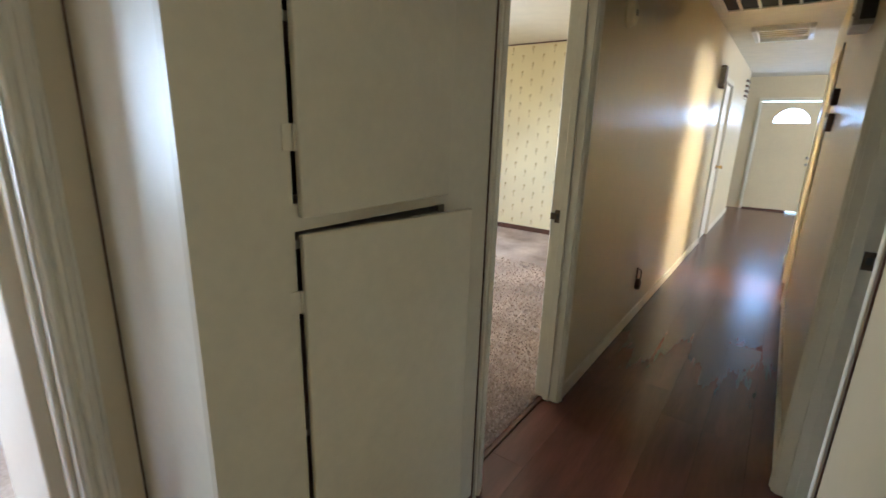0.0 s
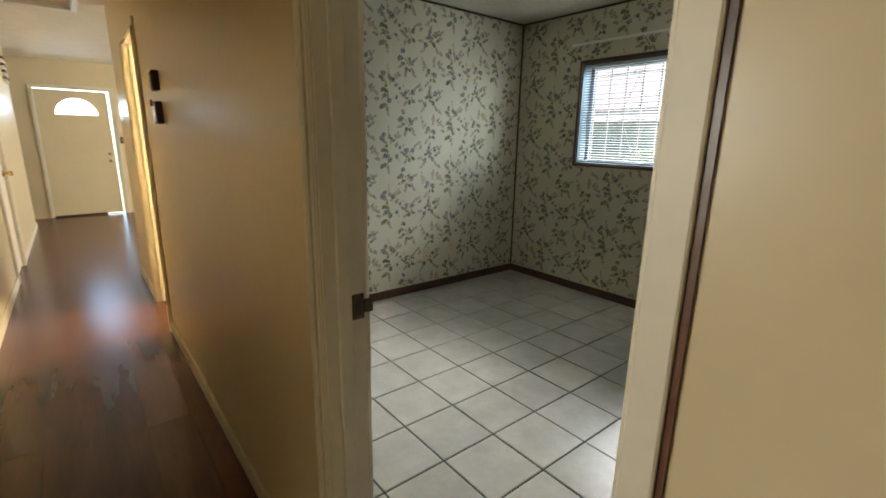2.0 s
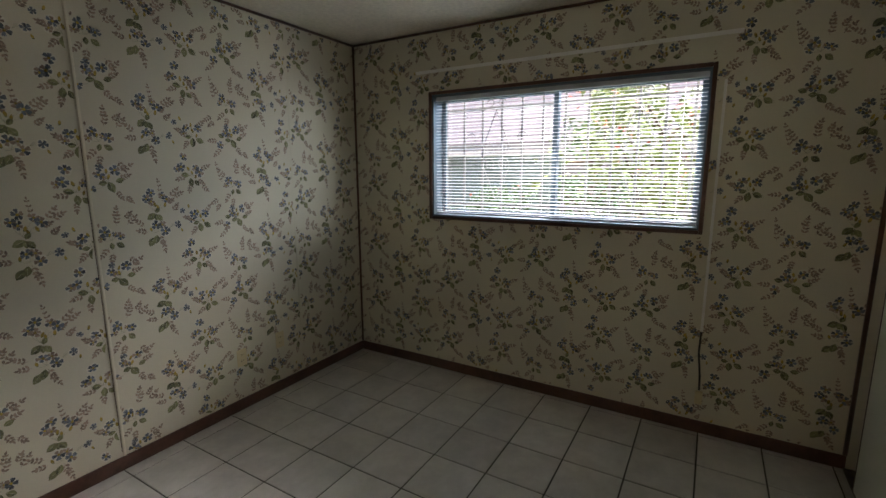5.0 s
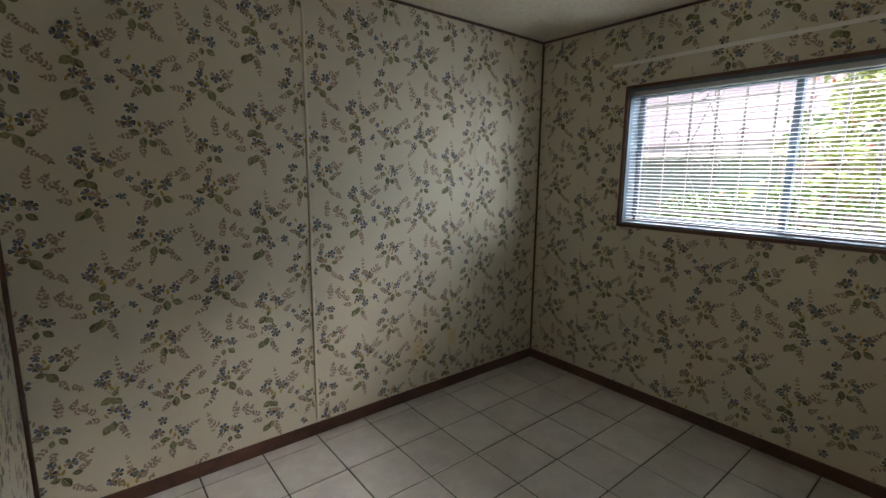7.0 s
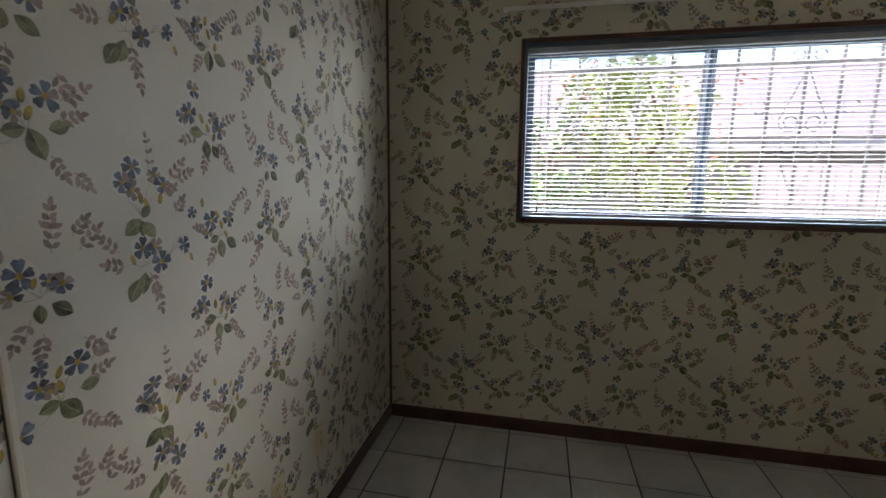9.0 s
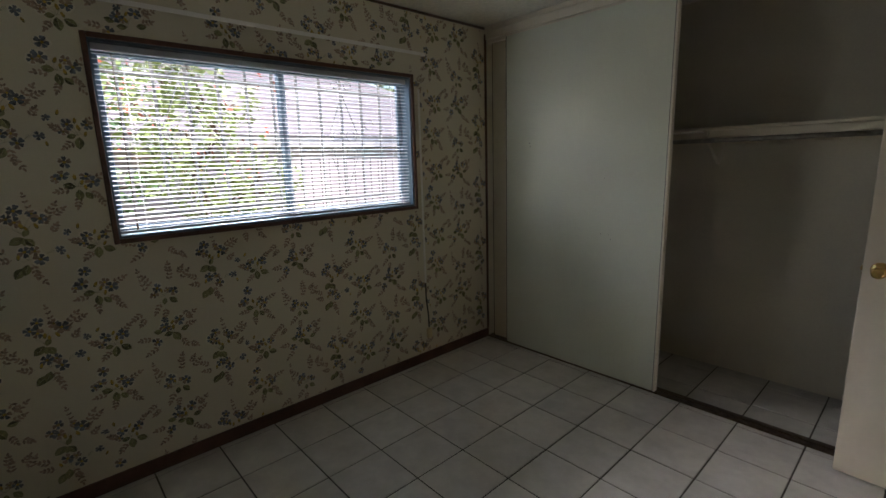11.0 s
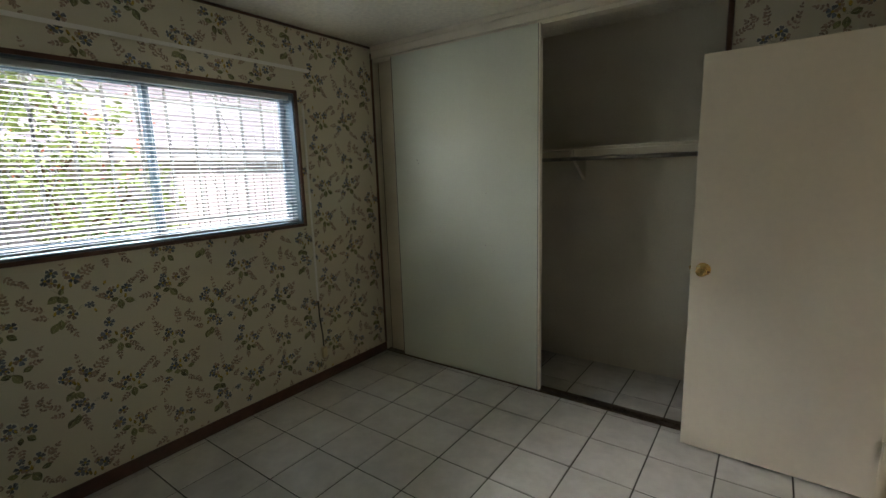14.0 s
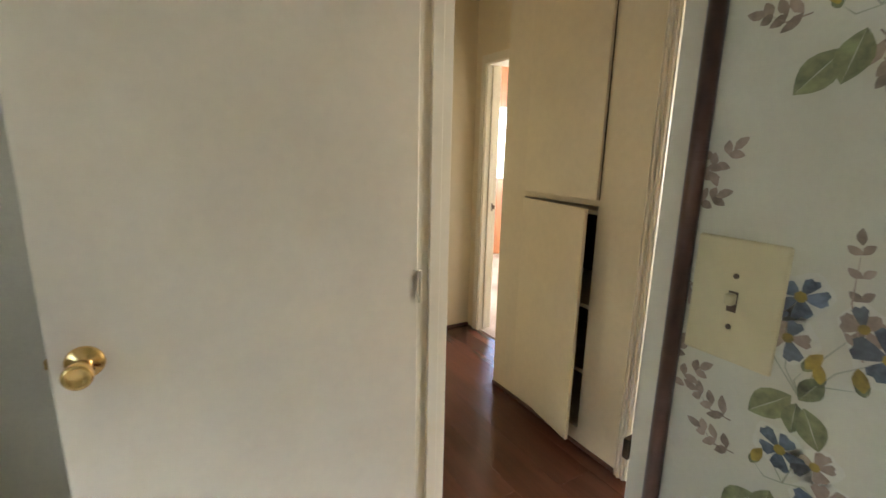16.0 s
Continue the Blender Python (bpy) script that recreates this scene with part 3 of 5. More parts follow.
# cable cover and wire below it
cable = thing("cable_cover", RE - 0.004, 1.757, 0.0, "thin white surface cable cover with a dark wire end", "cable")
part("cover", boxes((-0.012, -0.007, 0.62, 0.0, 0.007, 2.00), bevel=0.003), M_WHITEP, cable)
bm = bmesh.new()
tube(bm, [(-0.006, 0.0, 0.63), (-0.012, 0.004, 0.5), (-0.012, -0.012, 0.36), (-0.010, -0.016, 0.27)], 0.0055, 8)
part("wire", bm, M_DARK, cable, "dark loose wire")
part("wire_plug", boxes((-0.026, -0.036, 0.185, 0.0, 0.004, 0.262), bevel=0.004), M_IVORY, cable, "ivory jack plate")


def outlet(x, y, z, rz):
    o = thing("wall_outlet", x, y, z, "ivory duplex wall outlet on the papered wall", "outlet", rz=rz)
    part("plate", boxes((-0.035, -0.005, -0.057, 0.035, 0.0, 0.057), bevel=0.002), M_IVORY, o)
    for dz in (0.02, -0.02):
        s = part("socket", boxes((-0.016, -0.0065, dz - 0.013, 0.016, -0.004, dz + 0.013), bevel=0.003), M_IVORY, o)
        part("slots", boxes((-0.008, -0.0068, dz - 0.004, -0.0055, -0.006, dz + 0.006), (0.0055, -0.0068, dz - 0.004, 0.008, -0.006, dz + 0.006)), M_DARK, s)


outlet(2.160, RN - 0.004, 0.350, 0)
outlet(2.462, RN - 0.004, 0.372, 0)

# light switch by the door
sw = thing("light_switch", RW, 2.031, 1.263, "yellowed ivory switch plate with one toggle", "light switch")
part("plate", boxes((0.0, -0.049, -0.072, 0.006, 0.049, 0.072), bevel=0.003, seg=2), M_IVORY, sw)
part("slot", boxes((0.0055, -0.0052, -0.012, 0.0066, 0.0052, 0.012)), M_BROWNP, sw)
part("toggle", boxes((0.006, -0.0045, -0.003, 0.017, 0.0045, 0.010), bevel=0.0015), M_IVORY, sw)
for zz in (0.030, -0.030):
    part("screw", lathe(bmesh.new(), [(0.0032, 0.0), (0.0032, 0.001), (0.002, 0.0018)], pose(0.006, 0, zz, 0, 90, 0), 10), M_BRONZE, sw)

# closet: header, track, sliding doors, shelf
hdr = tagged(new("closet_header"), "painted header board with sliding door track", "trim", kind="structure")
part("fascia", boxes((0.93, RS - 0.004, 2.415, RE - 0.012, RS + 0.012, 2.470), bevel=0.004), M_TRIMW, hdr)
part("cove", boxes((0.93, RS - 0.05, 2.4705, RE - 0.012, RS + 0.022, CEIL), bevel=0.006), M_TRIMW, hdr)
part("top_track", boxes((0.93, RS - 0.085, 2.39, RE - 0.012, RS - 0.005, 2.414)), M_TRIMW, hdr)
part("floor_track", boxes((0.93, RS - 0.075, 0.0, RE - 0.012, RS + 0.01, 0.010), (0.93, RS - 0.03, 0.010, RE - 0.012, RS - 0.026, 0.016), bevel=0.001), M_BRONZE, hdr)


def marks(parent, rng):
    for _ in range(7):
        x, z, r_ = rng.uniform(-0.4, 0.45), rng.uniform(0.9, 1.75), rng.uniform(0.002, 0.005)
        part("scuff_mark", lathe(bmesh.new(), [(r_, 0.0), (r_ * 0.7, 0.0006)], pose(x, 0.0162, z, -90, 0, 0), 7), M_EAVE, parent)


def slider(x0, x1, y, label, mat=M_SLIDE):
    s = thing("sliding_door", (x0 + x1) / 2, y, 0.014, label, "closet door", "closet doors")
    h = (x1 - x0) / 2
    part("panel", boxes((-h, -0.016, 0.0, h, 0.016, 2.385), bevel=0.002), mat, s)
    if mat is M_SLIDE:
        marks(s, random.Random(4))
    part("edge_strip", boxes((-h - 0.002, -0.0185, 0.0, -h + 0.010, 0.0185, 2.385), bevel=0.001), M_TRIMW, s, "pale metal edge strip")
    part("edge_groove", boxes((-h + 0.0105, -0.0175, 0.0, -h + 0.0135, 0.0170, 2.384)), M_DARK, s)
    # This edge strip is dark in place of the shade in the gap.
    part("edge_strip", boxes((h - 0.003, -0.0185, 0.0, h + 0.002, 0.0185, 2.385), bevel=0.001), M_BRONZE, s, "edge strip coloured dark as a shadow line")


slider(1.902, 3.118, RS - 0.006, "pale painted closet sliding door with faint marks")
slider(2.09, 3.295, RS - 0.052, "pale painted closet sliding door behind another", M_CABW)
part("side_strip", boxes((RE - 0.013, RS - 0.08, 0.0, RE, RS - 0.002, 2.41)), M_TRIMW, hdr)

shelf = thing("closet_shelf", 1.84, 0.36, 1.594, "white painted closet shelf with hanging rod and bracket", "shelf")
part("board", boxes((-1.68, 0.0, 0.052, 1.43, 0.30, 0.071), bevel=0.002), M_TRIMW, shelf)
part("front_rail", boxes((-1.68, 0.250, 0.010, 0.0, 0.268, 0.0515), bevel=0.002), M_TRIMW, shelf)
part("cleat", boxes((-1.68, 0.0, -0.03, 1.43, 0.018, 0.0515), bevel=0.002), M_TRIMW, shelf)
bm = bmesh.new()
tube(bm, [(-1.68, 0.275, -0.008), (1.43, 0.275, -0.008)], 0.014, 12)
part("rod", bm, M_STEEL, shelf, "dull metal hanging rod", smooth=True)
bm = bmesh.new()
tri = [(0.0, 0.30, 0.0515), (0.0, 0.30, 0.02), (0.0, 0.018, -0.16), (0.0, 0.018, 0.0515)]
f = bm.faces.new([bm.verts.new(p) for p in tri])
r = bmesh.ops.extrude_face_region(bm, geom=[f])
bmesh.ops.translate(bm, verts=[v for v in r["geom"] if isinstance(v, bmesh.types.BMVert)], vec=(0.02, 0, 0))
bmesh.ops.recalc_face_normals(bm, faces=bm.faces)
part("bracket", bm, M_TRIMW, shelf, "triangular white shelf bracket")

# ---- hall things ----
# built-in linen cabinet
CD = 0.56
cab = thing("linen_cabinet", HW, 0.20, 0.0, "built-in painted linen cabinet, lower door hanging ajar", "cabinet")
# Side is paler than the face frame: its brighter light is in the paint.
part("side_panel", boxes((-CD, 0.0, 0.0, -0.02, 0.018, CEIL)), M_TRIMW, cab, "cabinet side painted paler for the light it catches")
# Back and inner side are coloured dark to hold the shade inside.
part("back_panel", boxes((-CD, 0.0, 0.0, -CD + 0.015, 0.95, CEIL)), M_SHADE, cab)
part("inner_side", boxes((-CD + 0.015, 0.93, 0.0, -0.02, 0.948, CEIL)), M_SHADE, cab)
FY0, FY1 = 0.203, 0.70
part("corner_joint", boxes((-0.394, -0.004, 0.0, -0.388, -0.0005, CEIL)), M_WOODTRIM, cab, "dark open joint in the corner")
bm = boxes((-0.02, 0.0, 0.0, 0.0, FY0, CEIL), (-0.02, FY1, 0.0, 0.0, 0.949, CEIL), (-0.02, FY0, 0.0, 0.0, FY1, 0.09), (-0.02, FY0, 1.194, 0.0, FY1, 1.25), (-0.02, FY0, 2.40, 0.0, FY1, CEIL))
part("face_frame", bm, M_CABW, cab)
for zz in (0.09, 0.39, 0.72, 1.17, 1.6, 2.0):
    part("shelf", boxes((-CD + 0.016, 0.019, zz - 0.018, -0.021, 0.929, zz)), M_CABW, cab)


def cab_door(z0, z1, ang, width):
    d = part("door", boxes((0.0, 0.0, z0, 0.018, width, z1), bevel=0.004, seg=2), M_CABW, cab, "plain painted cabinet door")
    d.matrix_local = pose(0.001, 0.211, 0, 0, 0, -ang)
    for hz in (z0 + 0.13, z1 - 0.17):
        h = part("hinge", boxes((0.0, -0.026, hz, 0.003, -0.004, hz + 0.05), (0.002, -0.005, hz, 0.009, 0.001, hz + 0.05), bevel=0.001), M_CABW, d)
    return d


cab_door(1.222, 2.43, 0.0, 0.491)
# Dark strip laid on the face frame as the gap's shade.
part("gap_shade", boxes((0.0005, 0.7022, 1.224, 0.0035, 0.7052, 2.43)), M_SHADE, cab, "dark strip for the shaded gap beside the upper door")
cab_door(0.06, 1.190, 8.5, 0.508)

# closed doors of the hall
def flush_door(name, x0, y0, x1, y1, z1, label, knob_pose):
    d = thing(name, (x0 + x1) / 2, (y0 + y1) / 2, 0.0, label, "door")
    hx, hy = (x1 - x0) / 2, (y1 - y0) / 2
    part("leaf", boxes((-hx, -hy, 0.012, hx, hy, z1), bevel=0.003), M_DOORW, d)
    if knob_pose:
        knob(d, d.matrix_world.inverted() @ knob_pose)
    return d


hd = flush_door("hall_end_door", -0.932, -0.752, -0.258, -0.717, 2.026, "closed plain cream flush door", pose(-0.32, -0.717, 1.0, -90, 0, 0))
for hz in (0.22, 1.74):
    part("hinge", boxes((-0.345, 0.0176, hz, -0.325, 0.028, hz + 0.10), bevel=0.003), M_TRIMW, hd)
flush_door("rear_room_door", -1.985, 0.040, -1.365, 0.075, 2.02, "white flush door standing open into the rear room", pose(-1.92, 0.040, 1.0, 90, 0, 0))
wd = flush_door("hall_closet_door", HW - 0.05, 6.653, HW - 0.015, 7.397, 2.04, "closed white flush closet door with brass knob", pose(HW - 0.015, 7.33, 0.98, 0, 90, 0))
part("hinge", boxes((0.0176, -0.372, 1.78, 0.028, -0.352, 1.87), bevel=0.002), M_STEEL, wd)

# front door with a fan light
fd = thing("front_door", -0.185, 10.86, 0.0, "cream front door with a half-round window, not quite shut", "door", rz=2.2)
hwid, top = 0.465, 2.045
cx, cz, R = 0.04, 1.665, 0.285
bm = bmesh.new()
n = 20
arc = [(cx + R * math.cos(math.pi * k / n), cz + 0.95 * R * math.sin(math.pi * k / n)) for k in range(n + 1)]
outer = [(hwid, cz)] + [(max(-hwid, min(hwid, cx + 3 * math.cos(math.pi * k / n))), min(top, cz + 3 * math.sin(math.pi * k / n))) for k in range(1, n)] + [(-hwid, cz)]
for yy in (-0.022, 0.022):
    va = [bm.verts.new((x, yy, z)) for x, z in arc]
    vo = [bm.verts.new((x, yy, z)) for x, z in outer]
    for k in range(n):
        bm.faces.new((va[k], va[k + 1], vo[k + 1], vo[k]))
    if yy < 0:
        first = va
for k in range(n):
    bm.faces.new((first[k], first[k + 1], va[k + 1], va[k]))
bm.faces.new((first[0], va[0], va[-1], first[-1]))
box(bm, -hwid, -0.022, 0.03, hwid, 0.022, cz - 0.0002)
box(bm, -hwid, -0.0215, top - 0.002, hwid, 0.0215, top)
leaf = part("leaf", bm, M_CREAM, fd)
bm = bmesh.new()
tube(bm, [(x, -0.024, z) for x, z in arc], 0.010, 6)
tube(bm, [(arc[0][0], -0.024, cz), (arc[-1][0], -0.024, cz)], 0.010, 6)
part("fan_light_frame", bm, M_DOORW, leaf)
bm = bmesh.new()
bm.faces.new([bm.verts.new((x, 0.0, z)) for x, z in arc])
g = part("fan_light_glass", bm, M_GLASS, leaf)
g.visible_shadow = False
for zz in (0.92, 1.04):
    part("lock", lathe(bmesh.new(), [(0.028, 0.0), (0.026, 0.012), (0.016, 0.020), (0.018, 0.05), (0.008, 0.056)], pose(hwid - 0.06, -0.022, zz, 90, 0, 0), 16), M_STEEL, fd)
door_7 = doorway("door_7", "x", 10.83, 10.95, -0.655, 0.33, 2.068, M_TRIMW, "cream front door frame", sides=(-1,), wide=0.05, stop=0.8)
part("threshold", boxes((-0.655, 10.835, 0.0, 0.06, 10.93, 0.034), bevel=0.004), M_WOODTRIM, door_7, "dark wooden threshold")

hook = thing("wall_hook", 0.29, RN - 0.004, 1.73, "small metal picture hook on the papered wall", "hook")
bm = bmesh.new()
tube(bm, [(-0.012, -0.004, 0.016), (0.0, -0.010, 0.0), (0.012, -0.016, -0.014), (0.018, -0.022, -0.012)], 0.0035, 8)
part("wire", bm, M_STEEL, hook)
part("nail", lathe(bmesh.new(), [(0.006, 0.0), (0.006, 0.003), (0.002, 0.004)], pose(-0.010, -0.004, 0.014, 90, 0, 0), 10), M_DARK, hook)

# ---- small hall fixtures ----
det = thing("smoke_alarm", HW, 2.40, 1.975, "yellowed round smoke alarm on the wall", "smoke alarm")
part("base", lathe(bmesh.new(), [(0.066, 0.0), (0.066, 0.012), (0.060, 0.016), (0.056, 0.032), (0.044, 0.040), (0.02, 0.042)], pose(0, 0, 0, 0, 90, 0), 28), M_IVORY, det, smooth=True)
part("grille", boxes((0.041, -0.02, -0.012, 0.044, 0.02, -0.008), (0.041, -0.02, -0.002, 0.044, 0.02, 0.002), (0.041, -0.02, 0.008, 0.044, 0.02, 0.012)), M_DARK, det)

jack = thing("phone_jack", HW, 3.40, 0.30, "dark phone jack with a hanging coupler on the wall", "phone jack")
part("plate", boxes((0.0, -0.014, 0.0, 0.006, 0.014, 0.12), bevel=0.002), M_BROWNP, jack)
part("coupler", lathe(bmesh.new(), [(0.042, 0.0), (0.042, 0.022), (0.032, 0.032), (0.01, 0.034)], pose(0.004, 0.0, -0.01, 0, 90, 0), 20), M_BRONZE, jack, smooth=True)
bm = bmesh.new()
tube(bm, [(0.012, 0, 0.11), (0.03, 0.004, 0.10), (0.034, 0.006, 0.05), (0.02, 0.002, 0.01)], 0.0035, 6)
part("cord", bm, M_DARK, jack)

chime = thing("door_chime", HW, 6.12, 1.92, "brown door chime box on the wall", "door chime")
part("case", boxes((0.0, -0.085, 0.0, 0.055, 0.085, 0.24), bevel=0.005), M_BROWNP, chime)
part("grille", boxes(*[(0.0545, -0.03, 0.07 + 0.03 * k, 0.0565, 0.03, 0.085 + 0.03 * k) for k in range(4)]), M_DARK, chime)
part("side_panel", boxes((0.0, -0.0875, 0.015, 0.05, -0.0845, 0.225)), M_STEEL, chime)

frame_ = thing("lattice_ornament", HW, 9.45, 2.02, "small brown wooden lattice ornament high on the wall", "ornament")
for k in range(4):
    part("slat", boxes((0.0, -0.19, 0.02 + 0.08 * k, 0.04, 0.19, 0.05 + 0.08 * k), bevel=0.003), M_BROWNP, frame_)
for yy in (-0.17, 0.0, 0.15):
    part("post", boxes((0.002, yy, -0.02, 0.03, yy + 0.03, 0.31), bevel=0.003), M_WHITEP, frame_)

bell = thing("door_closer_box", HE, 2.88, 1.90, "grey metal box fixed high on the hall wall", "box")
part("case", boxes((-0.075, -0.13, 0.0, 0.0, 0.13, 0.23), bevel=0.004), M_STEEL, bell)
part("bracket", boxes((-0.055, -0.15, 0.02, -0.001, -0.131, 0.20), bevel=0.003), M_DARK, bell)
part("screw", lathe(bmesh.new(), [(0.008, 0), (0.006, 0.004)], pose(-0.075, -0.09, 0.05, 0, -90, 0), 10), M_BRONZE, bell)

th = thing("thermostat", HE, 3.93, 1.45, "metal-faced brown thermostat on the hall wall", "thermostat")
part("case", boxes((-0.032, -0.055, 0.0, 0.0, 0.055, 0.115), bevel=0.004), M_BROWNP, th)
part("face", boxes((-0.036, -0.045, 0.012, -0.0325, 0.045, 0.105), bevel=0.0015), M_STEEL, th)
part("lever", boxes((-0.048, -0.006, 0.09, -0.036, 0.006, 0.124), bevel=0.002), M_STEEL, th)
tm2 = thing("fan_timer", HE, 3.93, 1.62, "small brown wall timer above the thermostat", "timer")
part("case", boxes((-0.034, -0.05, 0.0, 0.0, 0.05, 0.10), bevel=0.004), M_BROWNP, tm2)
part("face", boxes((-0.037, -0.04, 0.01, -0.0345, 0.04, 0.09), bevel=0.0015), M_DARK, tm2)

fs = thing("entry_switch", 0.435, 10.83, 1.27, "brown switch plate beside the front door", "light switch")
part("plate", boxes((-0.055, -0.008, -0.055, 0.055, 0.0, 0.055), bevel=0.003), M_BROWNP, fs)
for xx in (-0.02, 0.02):
    part("toggle", boxes((xx - 0.005, -0.018, -0.008, xx + 0.005, -0.008, 0.008), bevel=0.001), M_IVORY, fs)

# louvred attic fan grille and the return vent in the hall ceiling
gr = thing("ceiling_grille", -0.37, 4.62, CEIL, "white framed ceiling grille with dark gaps", "ceiling vent")
GX, GY = 0.425, 0.46
part("frame", boxes((-GX, -GY, -0.016, GX, -GY + 0.035, 0.0), (-GX, GY - 0.035, -0.016, GX, GY, 0.0), (-GX, -GY + 0.035, -0.016, -GX + 0.035, GY - 0.035, 0.0), (GX - 0.035, -GY + 0.035, -0.016, GX, GY - 0.035, 0.0), bevel=0.003), M_TRIMW, gr)
# Black sheet in place of the unlit space above the grille.
part("backing", boxes((-GX + 0.035, -GY + 0.035, -0.003, GX - 0.035, GY - 0.035, -0.0005)), M_VOID, gr)
for k in range(1, 6):
    xx = -GX + 2 * GX * k / 6
    part("bar", boxes((xx - 0.011, -GY + 0.035, -0.014, xx + 0.011, GY - 0.035, -0.0035), bevel=0.002), M_TRIMW, gr)

vt = thing("attic_hatch", -0.36, 6.28, CEIL, "white framed ceiling hatch with a beige panel", "hatch")
VX, VY = 0.27, 0.36
for s in ((-VX, -VY, -0.05, -VX + 0.05, VY, 0.0), (VX - 0.05, -VY, -0.05, VX, VY, 0.0), (-VX + 0.05, -VY, -0.05, VX - 0.05, -VY + 0.05, 0.0), (-VX + 0.05, VY - 0.05, -0.05, VX - 0.05, VY, 0.0)):
    part("frame_board", boxes(s, bevel=0.008), M_WHITEP, vt)
part("panel", boxes((-VX + 0.05, -VY + 0.05, -0.014, VX - 0.05, VY - 0.05, 0.0)), M_CABW, vt)
for k in range(3):
    part("louvre", boxes((-VX + 0.06, -0.12 + 0.12 * k, -0.022, VX - 0.06, -0.105 + 0.12 * k, -0.0145), bevel=0.002), M_IVORY, vt)

# dark moulding under the ceiling at the hall's end
crown = tagged(new("trim_hall"), "thin dark moulding under the hall ceiling", "trim", kind="structure")
for s in ((-1.25, -0.70, CEIL - 0.014, HE, -0.688, CEIL - 0.001), (-1.25, -0.688, CEIL - 0.014, -1.238, 0.20, CEIL - 0.001), (-1.238, 0.188, CEIL - 0.014, HW, 0.20, CEIL - 0.001)):
    part("strip", boxes(s), M_WOODTRIM, crown)
yc = tagged(new("trim_yellow_room"), "thin dark moulding under the bedroom ceiling", "trim", kind="structure")
part("strip", boxes((-4.6, 5.686, CEIL - 0.016, HW - 0.11, 5.70, CEIL - 0.001)), M_WOODTRIM, yc)
sill = tagged(new("door_sill"), "dark wooden thresholds in the doorways", "trim", kind="structure")
part("threshold", boxes((HW - 0.10, Y0, -0.004, HW - 0.070, Y1, 0.008), bevel=0.003), M_PLANK, sill)
part("threshold", boxes((HE + 0.045, D0, -0.004, HE + 0.075, D1, 0.006), bevel=0.003), M_WOODTRIM, sill)

# window of the rear room, seen through two doorways
w2 = tagged(new("window_2"), "white framed window in the panelled room", "window", kind="structure")
for s in ((-3.62, -2.765, 1.06, -3.56, -2.74, 2.0), (-2.39, -2.765, 1.06, -2.33, -2.74, 2.0), (-3.56, -2.765, 1.94, -2.39, -2.74, 2.0), (-3.56, -2.765, 1.06, -2.39, -2.74, 1.12)):
    part("frame_board", boxes(s, bevel=0.003), M_WHITEP, w2)
g = part("pane", boxes((-3.56, -2.81, 1.12, -2.39, -2.806, 1.94)), M_GLASS, w2)
g.visible_shadow = False


